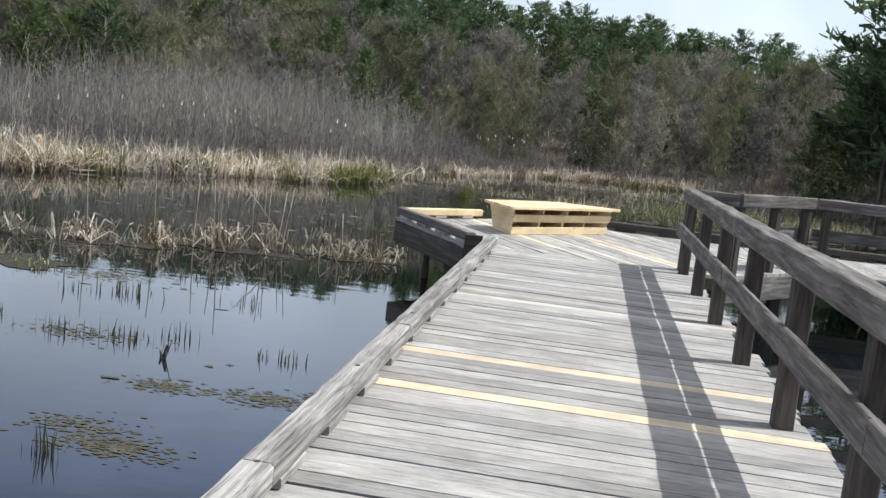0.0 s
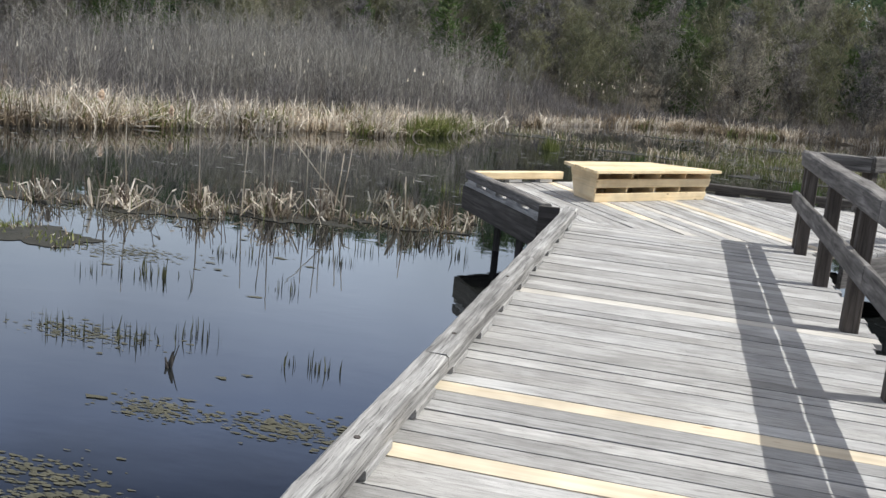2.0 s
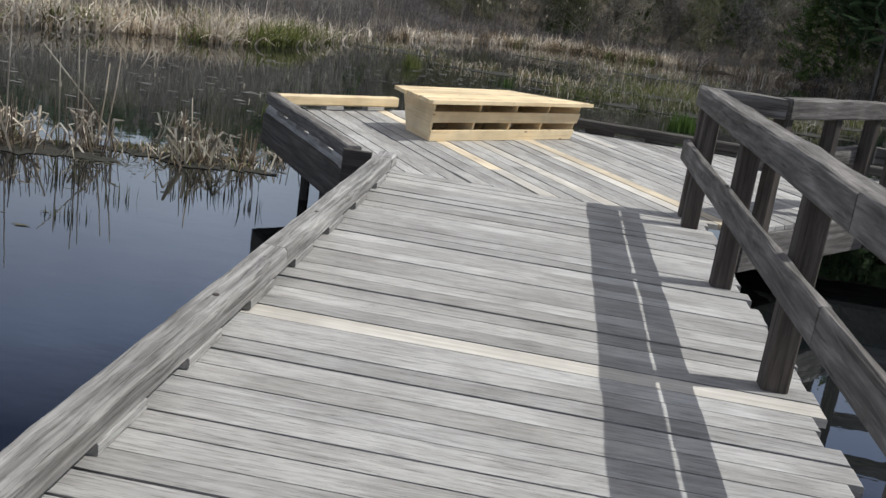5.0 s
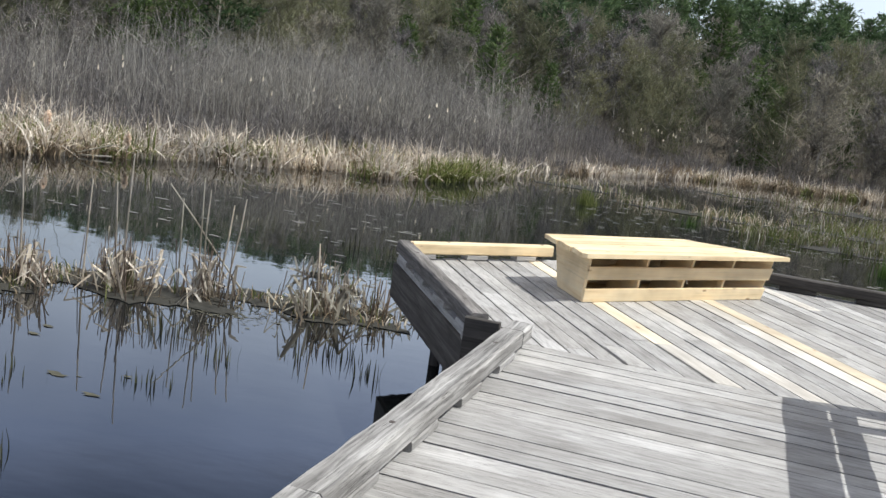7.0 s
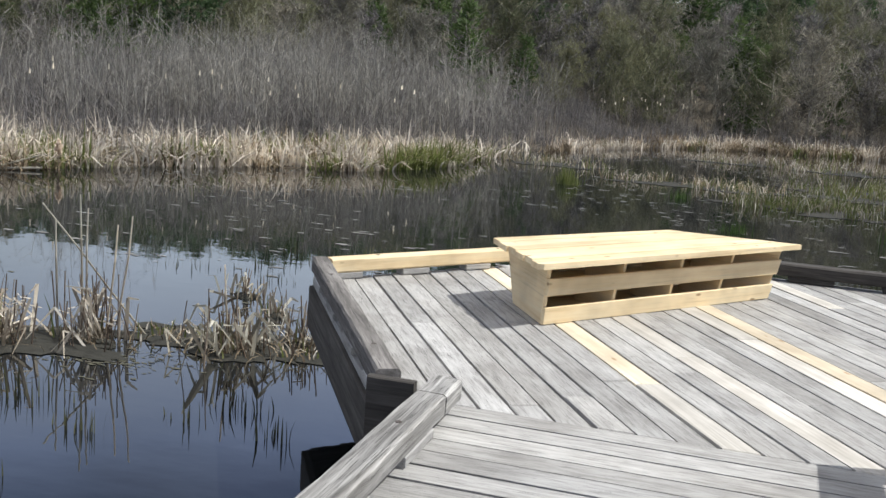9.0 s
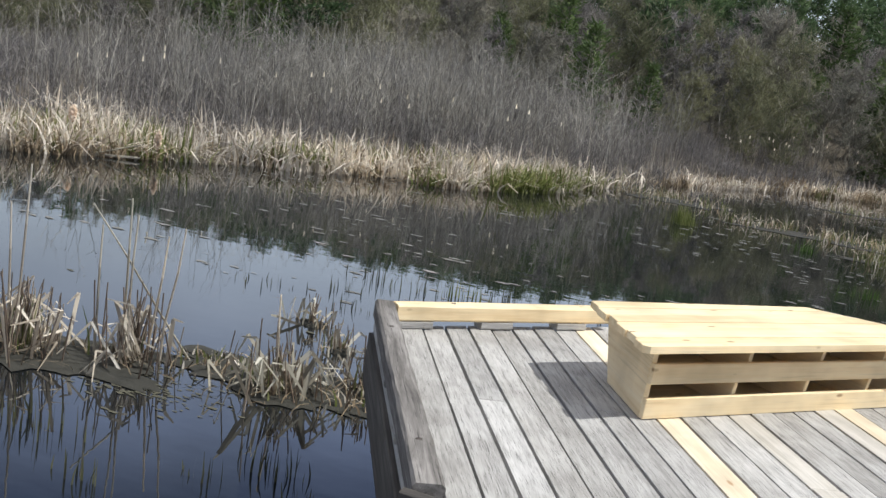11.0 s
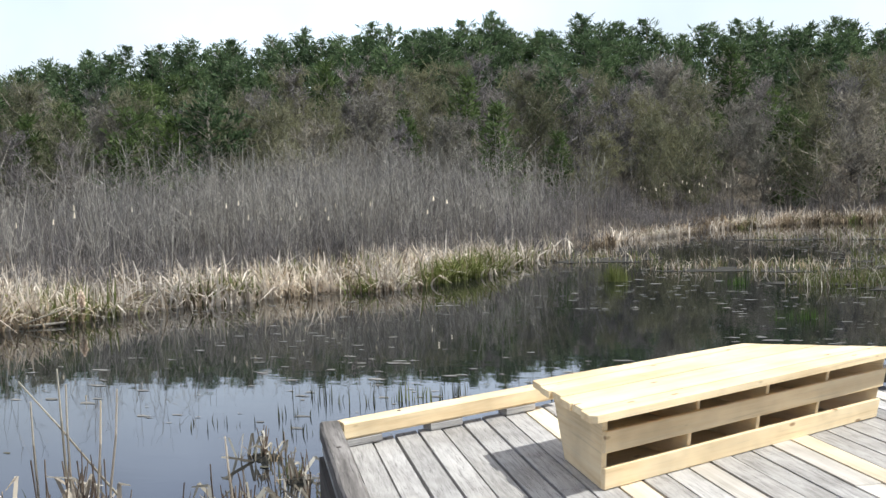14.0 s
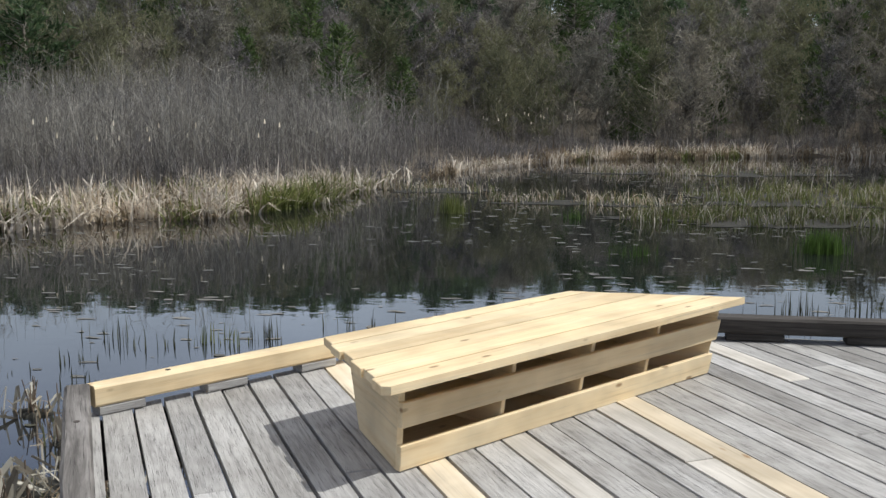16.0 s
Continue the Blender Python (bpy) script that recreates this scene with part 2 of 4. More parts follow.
def empty(name, at=(0, 0, 0), **tags):
    ob = new(name)
    ob.empty_display_size = 0.1
    ob.matrix_world = TO_METRES @ Matrix.Translation(at)
    ob.matrix_basis = TO_METRES @ Matrix.Translation(at)
    return tagged(ob, **tags)


def prism(poly, z0, z1, chamfer=0.004):
    """A plank from its outline, with eased upper edges."""
    n = len(poly)
    c = np.mean(poly, axis=0)
    inner = [(np.array(q) + (c - q) / max(np.linalg.norm(c - q), 1e-6) * chamfer * 1.4) for q in poly]
    v = [(x, y, z0) for x, y in poly] + [(x, y, z1 - chamfer) for x, y in poly] + [(x, y, z1) for x, y in inner]
    f = [tuple(range(n - 1, -1, -1)), tuple(range(2 * n, 3 * n))]
    for k in (0, n):
        f += [(k + i, k + (i + 1) % n, k + n + (i + 1) % n, k + n + i) for i in range(n)]
    return v, f


def clip(poly, a, nrm):
    """Keeps the side of a convex outline on which (p - a) . nrm >= 0."""
    out = []
    for i, p in enumerate(poly):
        q = poly[(i + 1) % len(poly)]
        dp, dq = np.dot(np.subtract(p, a), nrm), np.dot(np.subtract(q, a), nrm)
        if dp >= 0:
            out.append(np.array(p))
        if dp * dq < 0:
            out.append(np.array(p) + (np.array(q) - p) * dp / (dp - dq))
    return out


def timber(length, w, h, seg=1, worn=0.0, chamfer=0.006, seed=0):
    """A squared timber along x from 0 to length, centred on y, from z 0 to h, with eased and worn edges."""
    rng = np.random.default_rng(seed)
    c = chamfer
    ring = np.array([(-w / 2 + c, 0), (w / 2 - c, 0), (w / 2, c), (w / 2, h - c), (w / 2 - c, h), (-w / 2 + c, h), (-w / 2, h - c), (-w / 2, c)])
    v, f = [], []
    bend = np.cumsum(rng.normal(0, worn * 0.4, (seg + 1, 2)), axis=0)
    bend -= np.linspace(bend[0], bend[-1], seg + 1)
    for i in range(seg + 1):
        for y, z in ring:
            j = rng.normal(0, worn, 2) * (0.3 if z < h / 2 else 1)
            v.append((length * i / seg, y + bend[i, 0] + j[0], z + bend[i, 1] * 0.5 + (j[1] if z > h / 2 else 0)))
    for i in range(seg):
        f += [(8 * i + k, 8 * i + 8 + k, 8 * i + 8 + (k + 1) % 8, 8 * i + (k + 1) % 8)[::-1] for k in range(8)]
    f += [tuple(range(8)), tuple(range(8 * seg + 7, 8 * seg - 1, -1))]
    return v, f


def along(p, q):
    """The pose at p whose x axis points to q, z up as far as it can."""
    p, q = Vector(p), Vector(q)
    x = (q - p).normalized()
    up = Vector((0, 0, 1)) if abs(x.z) < 0.9 else Vector((1, 0, 0))
    y = up.cross(x).normalized()
    z = x.cross(y)
    return Matrix.Translation(p) @ Matrix((x, y, z)).transposed().to_4x4()


def beam(name, p, q, w, h, mat, parent, seg=1, worn=0.0, chamfer=0.006, seed=0, label=""):
    v, f = timber((Vector(q) - Vector(p)).length, w, h, seg, worn, chamfer, seed)
    return put(name, mesh_of(name, v, f, mat), parent, along(p, q), label)


def tubes(a, b, ra, rb):
    """Three-sided tapering stems from points a to points b."""
    a, b = np.asarray(a, float), np.asarray(b, float)
    d = b - a
    d /= np.linalg.norm(d, axis=1, keepdims=True) + 1e-9
    ref = np.where(np.abs(d[:, 2:3]) > 0.9, [[1.0, 0, 0]], [[0, 0, 1.0]])
    u = np.cross(d, ref)
    u /= np.linalg.norm(u, axis=1, keepdims=True) + 1e-9
    w = np.cross(d, u)
    ang = np.array([0, 2.094, 4.189])
    off = np.cos(ang)[None, :, None] * u[:, None] + np.sin(ang)[None, :, None] * w[:, None]
    v = np.concatenate([a[:, None] + off * np.reshape(ra, (-1, 1, 1)), b[:, None] + off * np.reshape(rb, (-1, 1, 1))], axis=1)
    base = (np.arange(len(a)) * 6)[:, None, None]
    f = np.array([[0, 1, 4, 3], [1, 2, 5, 4], [2, 0, 3, 5]])[None] + base
    return v.reshape(-1, 3), f.reshape(-1, 4)


def blades(root, lean, height, width, droop, rng, seg=3):
    """Flat, tapering, bending leaves: root points, direction of lean (radians), height, width and droop of each."""
    n = len(root)
    s = np.linspace(0, 1, seg + 1)
    face = rng.uniform(0, math.pi, n)
    out = np.stack([np.cos(lean), np.sin(lean)], 1)
    side = np.stack([np.cos(face), np.sin(face), np.zeros(n)], 1)
    reach = (droop[:, None] * s[None] ** 2) * height[:, None]
    z = height[:, None] * (s[None] - 0.35 * np.minimum(droop[:, None], 2.0) * s[None] ** 3)
    mid = np.concatenate([root[:, None, :2] + out[:, None] * reach[..., None], (root[:, 2:3] + z)[..., None]], axis=2)
    wid = width[:, None] * (1 - 0.85 * s[None] ** 2)
    v = np.stack([mid - side[:, None] * wid[..., None] / 2, mid + side[:, None] * wid[..., None] / 2], axis=2)
    base = (np.arange(n) * 2 * (seg + 1))[:, None, None]
    f = np.array([[2 * i, 2 * i + 1, 2 * i + 3, 2 * i + 2] for i in range(seg)])[None] + base
    return v.reshape(-1, 3), f.reshape(-1, 4)


def ribbons(a, b, w, rng, tip=0.4):
    """Flat tapering twigs from points a to points b, of half width w."""
    a, b = np.asarray(a, float), np.asarray(b, float)
    side = np.cross(b - a, rng.normal(0, 1, a.shape))
    side /= np.linalg.norm(side, axis=1, keepdims=True) + 1e-9
    o = side * np.reshape(w, (-1, 1))
    v = np.stack([a - o, a + o, b + o * tip, b - o * tip], 1).reshape(-1, 3)
    return v, np.arange(len(v)).reshape(-1, 4)


def merge(*pieces):
    v, f, k = [], [], 0
    for pv, pf in pieces:
        v.append(pv), f.append(pf + k)
        k += len(pv)
    return np.concatenate(v), np.concatenate(f)


# ---------------------------------------------------------------- plan
WATER_Z = -0.70
SHORE_X = [-70, -30, -14, -8.2, -7.4, -6.4, -4.7, -3.6, -2.8, -2.5, -1.5, 0.4, 3.1, 6, 12, 18, 26, 36, 60]
SHORE_Y = [8, 12, 16, 20.0, 22.3, 24.0, 25.2, 26.8, 28.4, 33.5, 37.5, 42.0, 45.0, 46.0, 46.5, 45.5, 40, 32, 22]


def shore(x):
    return np.interp(x, SHORE_X, SHORE_Y)


def ridge(az):
    """How high the wooded ridge stands, by its bearing from the walk."""
    return np.interp(az, [-1.2, -0.68, -0.54, -0.38, -0.25, -0.16, -0.03, 0.1, 0.2, 0.3, 0.7], [0.68, 0.73, 0.89, 0.91, 0.95, 0.92, 0.85, 0.80, 0.75, 0.78, 1.0])


def ground_height(x, y):
    d = np.maximum(y - shore(x), -26 - y)
    d = np.maximum(d, np.maximum(-58 - x, x - 46))
    low = np.clip(-0.76 + 0.35 * d, -1.5, -0.62) + np.clip(d - 8, 0, 40) * 0.008
    r = np.hypot(x - 3, y)
    return low + np.clip(r - 52, 0, 36) * 0.25 * ridge(np.arctan2(x - 3, y)) + 0.05 * np.sin(x * 0.9) * np.cos(y * 0.7) * (d > 0)


gx = np.concatenate([np.linspace(-600, -70, 14), np.linspace(-66, 66, 100), np.linspace(70, 600, 14)])
gy = np.concatenate([np.linspace(-600, -60, 12), np.linspace(-55, 80, 100), np.linspace(84, 150, 20), np.linspace(160, 700, 12)])
GX, GY = np.meshgrid(gx, gy)
GZ = ground_height(GX, GY)
idx = np.arange(GX.size).reshape(GX.shape)
gf = np.stack([idx[:-1, :-1], idx[:-1, 1:], idx[1:, 1:], idx[1:, :-1]], -1).reshape(-1, 4)
ground = put("ground", mesh_of("ground", np.stack([GX, GY, GZ], -1).reshape(-1, 3), gf, GROUND))
tagged(ground, "dark marsh soil and wooded slope around the pond", "ground", kind="structure")
wv = [(-64, -32, WATER_Z), (52, -32, WATER_Z), (52, 58, WATER_Z), (-64, 58, WATER_Z)]
tagged(put("water", mesh_of("water", wv, [(0, 1, 2, 3)], WATER)), "still dark pond water reflecting sky and woods", "water", kind="structure")

PITCH = 0.1283
DECK_L, DECK_R, SEAM_Y = 2.165, 4.42, 11.38
PK = np.array((2.01, 11.235))
P0, P1, P2, P3, P4, P5 = [np.array(p) for p in ((1.93, 11.375), (0.85, 13.20), (2.38, 15.17), (5.05, 15.17), (5.95, 12.92), (4.72, 11.38))]
PLAT = [P0, P5, P4, P3, P2, P1]

# ---------------------------------------------------------------- boardwalk
boardwalk = empty("boardwalk", (3.3, 4.0, 0), label="weathered grey plank boardwalk with a few fresh pine planks", category="boardwalk", kind="structure")
bpy.context.view_layer.update()


def plank_between(a, b, w, mat, parent, seed, label="", z=0.0):
    """A deck plank with its top at z, from a to b along its own x axis."""
    rng = np.random.default_rng(seed)
    a, b = Vector((*a, 0)), Vector((*b, 0))
    n = (b - a).length
    poly = np.array([(0, -w / 2), (n, -w / 2 + rng.normal(0, 0.0015)), (n, w / 2 + rng.normal(0, 0.0015)), (0, w / 2)])
    v, f = prism(poly, -0.038, rng.normal(0, 0.0016))
    return put("plank", mesh_of("plank", v, f, mat), parent, Matrix.Translation((0, 0, z)) @ along(a, b), label)


rng = np.random.default_rng(4)
for i in range(123):
    y = SEAM_Y - PITCH * (i + 0.5)
    mat = PINE_DECK if i in (40, 46) else PINE_PALE if i in (24,) else GREY
    l, r = DECK_L + rng.normal(0, 0.006), DECK_R + rng.normal(0, 0.02) + (0.03 if i % 15 < 7 else 0)
    plank_between((l, y), (r, y), PITCH - 0.004 - abs(rng.normal(0.004, 0.003)), mat, boardwalk, i, "fresh pale pine plank" if mat is PINE_DECK else "")
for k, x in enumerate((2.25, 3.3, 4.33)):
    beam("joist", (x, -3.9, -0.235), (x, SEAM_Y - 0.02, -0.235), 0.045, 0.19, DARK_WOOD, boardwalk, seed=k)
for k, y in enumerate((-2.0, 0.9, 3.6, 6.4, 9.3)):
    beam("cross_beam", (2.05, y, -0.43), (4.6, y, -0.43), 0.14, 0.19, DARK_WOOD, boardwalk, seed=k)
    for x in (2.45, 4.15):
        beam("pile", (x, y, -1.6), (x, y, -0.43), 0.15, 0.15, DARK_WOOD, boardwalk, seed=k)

# ---------------------------------------------------------------- platform
platform = empty("platform", (3.3, 12.8, 0), label="six-sided viewing platform of slanting grey planks", category="platform", kind="structure")
bpy.context.view_layer.update()
D = (P1 - P0) / np.linalg.norm(P1 - P0)
NV = np.array([D[1], -D[0]])
if np.dot(NV, P4 - P0) < 0:
    NV = -NV
NEW_PLANKS = {(9, 0): PINE_PALE, (9, 1): PINE_DECK, (12, 0): PINE_PALE, (12, 1): PINE_PALE, (16, 0): PINE_PALE, (16, 1): PINE_PALE, (17, 0): PINE_DECK, (17, 1): PINE_DECK, (24, 1): PINE_PALE}
CUTS = {9: 0.05, 12: 0.45, 24: 1.5}
PW = 0.131
for i in range(39):
    o0, o1 = max(0.0, 0.149 + (i - 1) * PW) + 0.006, 0.149 + i * PW - 0.005 - abs(rng.normal(0, 0.002))
    cut = CUTS.get(i, rng.uniform(-1.5, 3.5))
    for half in (0, 1):
        lo, hi = (-4, cut - 0.002) if half == 0 else (cut + 0.002, 6)
        poly = [P0 + NV * o0 + D * lo, P0 + NV * o1 + D * lo, P0 + NV * o1 + D * hi, P0 + NV * o0 + D * hi]
        for j in range(6):
            a, b = PLAT[j], PLAT[(j + 1) % 6]
            e = b - a
            nrm = np.array([-e[1], e[0]]) / np.linalg.norm(e)
            poly = clip(poly, a + nrm * 0.004, nrm) if len(poly) > 2 else []
        if len(poly) < 3:
            continue
        origin = P0 + NV * (o0 + o1) / 2 + D * (lo if half else 0)
        loc = np.array([(np.dot(p - origin, D), np.dot(p - origin, -NV)) for p in poly])
        if np.sum(loc[:, 0] * np.roll(loc[:, 1], -1) - loc[:, 1] * np.roll(loc[:, 0], -1)) < 0:
            loc = loc[::-1]
        if np.ptp(loc[:, 0]) < 0.05:
            continue
        mat = NEW_PLANKS.get((i, half), GREY)
        v, f = prism(loc, -0.038, rng.normal(0, 0.0018))
        put("plank", mesh_of("plank", v, f, mat), platform, along((*origin, 0), (*(origin + D), 0)), "fresh pale pine plank" if mat is PINE_DECK else "")
v, f = prism(np.array([(0, 0), (0.15, 0), (0.15, 0.135), (-0.07, 0.135)]), -0.038, 0.0)
put("plank", mesh_of("plank", v, f, GREY), platform, Matrix.Translation((2.01, 11.238, 0)))
# the dark colour here carries the shade on the board's outer face
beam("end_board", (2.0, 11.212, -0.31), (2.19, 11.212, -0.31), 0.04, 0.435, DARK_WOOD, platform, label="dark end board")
for k in range(6):
    a, b = PLAT[k], PLAT[(k + 1) % 6]
    inward = (np.array([3.4, 12.8]) - (a + b) / 2)
    inward /= np.linalg.norm(inward)
    a2, b2 = a + inward * 0.025, (PK if k == 5 else b) + inward * 0.025
    if k == 0:
        continue
    beam("fascia", (*a2, -0.30), (*b2, -0.30), 0.045, 0.258, RAIL_WOOD if k == 1 else DARK_WOOD, platform, seed=k, label="paler grey edge board" if k == 1 else "")
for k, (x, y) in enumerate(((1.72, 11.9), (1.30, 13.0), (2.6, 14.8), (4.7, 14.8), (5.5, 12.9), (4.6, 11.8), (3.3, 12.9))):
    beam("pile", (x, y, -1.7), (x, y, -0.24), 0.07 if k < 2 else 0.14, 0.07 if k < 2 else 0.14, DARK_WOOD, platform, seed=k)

# branch boardwalk that leaves the platform
branch = empty("branch_boardwalk", (8.0, 13.5, 0), label="side boardwalk of grey planks leaving the platform", category="boardwalk", kind="structure")
bpy.context.view_layer.update()
for i in range(55):
    x = 5.13 + PITCH * i
    y0 = 12.92 + max(0.0, (5.95 - x - 0.07) * 2.5) + 0.01
    if y0 > 15.0:
        continue
    plank_between((x, y0), (x, 15.17), PITCH - 0.006, GREY, branch, 300 + i, z=-0.002)
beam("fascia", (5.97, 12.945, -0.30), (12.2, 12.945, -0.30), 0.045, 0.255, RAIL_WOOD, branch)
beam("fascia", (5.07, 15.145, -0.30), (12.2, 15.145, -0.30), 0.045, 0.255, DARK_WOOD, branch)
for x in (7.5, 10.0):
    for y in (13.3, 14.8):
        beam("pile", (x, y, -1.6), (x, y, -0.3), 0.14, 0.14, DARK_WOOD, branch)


# ---------------------------------------------------------------- kerbs
def kerb(label, p, q, mat, lengths, w=0.12, h=0.088, gap=0.042, block=0.3, step=0.62, worn=0.006, seed=0):
    """A low timber rail on spacer blocks along a deck's edge."""
    top = empty("kerb_rail", (*p, 0), label=label, category="kerb")
    bpy.context.view_layer.update()
    p, q = np.array(p), np.array(q)
    n = np.linalg.norm(q - p)
    d = (q - p) / n
    s, k = 0.0, 0
    while s < n - 0.02:
        e = min(n, s + lengths)
        beam("rail", (*(p + d * (s + 0.002)), gap), (*(p + d * (e - 0.002)), gap), w, h, mat, top, seg=max(2, int((e - s) / 0.12)), worn=worn * 0.35, chamfer=0.011, seed=seed + k)
        s, k = e, k + 1
    s, k = 0.02, 0
    while s < n - 0.05:
        e = min(n - 0.02, s + block)
        beam("spacer_block", (*(p + d * s), 0.002), (*(p + d * e), 0.002), w * 0.94, gap - 0.002, GREY if mat is not DARK_WOOD else DARK_WOOD, top, seed=k)
        s, k = s + step, k + 1
    for i in range(int(n / 1.4) + 1):
        c = p + d * min(0.35 + i * 1.4, n - 0.1)
        v, f = [], []
        for z in (0, 0.004):
            v += [(0.012 * math.cos(t * math.pi / 4), 0.012 * math.sin(t * math.pi / 4), z) for t in range(8)]
        f = [tuple(range(8, 16))] + [(t, (t + 1) % 8, 8 + (t + 1) % 8, 8 + t) for t in range(8)]
        put("bolt", mesh_of("bolt", v, f, METAL), top, Matrix.Translation((*c, gap + h - 0.0015)))
    return top


kerb("split and worn grey timber kerb along the boardwalk edge", (2.262, -3.6), (2.285, 11.31), KERB_WOOD, 2.45, seed=10)
INW = np.array([D[1], -D[0]]) * (1 if np.dot(np.array([D[1], -D[0]]), P4 - P0) > 0 else -1)
kerb("dark weathered timber kerb on the platform edge", tuple(PK + INW * 0.06), tuple(P1 + INW * 0.06 - D * 0.005), RAIL_WOOD, 2.4, w=0.10, h=0.098, seed=30, worn=0.004)
E2 = (P2 - P1) / np.linalg.norm(P2 - P1)
I2 = np.array([E2[1], -E2[0]])
kerb("fresh yellow pine kerb at the platform edge", tuple(P1 + I2 * 0.05 + E2 * 0.10), tuple(P1 + I2 * 0.05 + E2 * 1.50), PINE, 2.4, w=0.09, h=0.09, seed=40, worn=0.0015, block=0.2, step=0.5)
kerb("dark weathered timber kerb along the far edge", (2.42, 15.10), (12.1, 15.10), DARK_WOOD, 2.4, seed=50, worn=0.003)


# ---------------------------------------------------------------- handrails
def handrail(label, line, posts, seed, mid=True, start_trim=0.0):
    top = empty("handrail", (*line[0], 0), label=label, category="handrail")
    bpy.context.view_layer.update()
    for k, (x, y, turn) in enumerate(posts):
        v, f = timber(1.036, 0.10, 0.10, 4, 0.0015, 0.008, seed + k)
        m = Matrix.Translation((x, y, -0.30)) @ Euler((0, 0, turn)).to_matrix().to_4x4() @ Matrix(((0, 0, 1, -0.05), (0, 1, 0, 0), (1, 0, 0, 0), (0, 0, 0, 1)))
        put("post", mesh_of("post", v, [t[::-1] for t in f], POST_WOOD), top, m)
    for k in range(len(line) - 1):
        a, b = np.array(line[k]), np.array(line[k + 1])
        n = np.linalg.norm(b - a)
        d = (b - a) / n
        side = np.array([-d[1], d[0]])
        cuts = max(1, round(n / 3.9))
        for c in range(cuts):
            s0, s1 = n * c / cuts, n * (c + 1) / cuts
            beam("top_rail", (*(a + d * (s0 + 0.002)), 0.738), (*(a + d * (s1 - 0.002)), 0.738), 0.13, 0.133, RAIL_WOOD, top, seg=max(2, int((s1 - s0) / 0.25)), worn=0.003, chamfer=0.009, seed=seed + 20 + c)
        if mid:
            o = side * 0.072
            z = 0.368
            for c in range(cuts):
                s0, s1 = n * c / cuts - (0.0 if c else start_trim), n * (c + 1) / cuts
                beam("mid_rail", (*(a + o + d * (s0 + 0.002)), z), (*(a + o + d * (s1 - 0.002)), z), 0.038, 0.14, RAIL_WOOD, top, seg=max(2, int((s1 - s0) / 0.3)), worn=0.002, chamfer=0.007, seed=seed + 40 + c)
    return top


handrail("dark weathered timber handrail with square posts beside the boardwalk", [(4.300, -3.5), (4.300, 11.52)],
         [(4.303, 11.15 - 1.375 * k, 0) for k in range(11)], 100)
ang41 = math.atan2(P4[1] - P5[1], P4[0] - P5[0])
handrail("weathered timber handrail round the platform corner", [(4.352, 11.47), (4.80, 11.53)], [(4.318, 11.48, 0)], 160, mid=False)
handrail("weathered timber handrail along the slanting platform edge", [(4.80, 11.54), (5.85, 12.98)], [(4.83, 11.60, ang41), (5.33, 12.28, ang41), (5.79, 12.91, ang41)], 170)
handrail("weathered timber handrail along the side boardwalk", [(5.92, 13.01), (12.1, 13.01)], [(6.05 + 1.375 * k, 13.01, 0) for k in range(5)], 180)


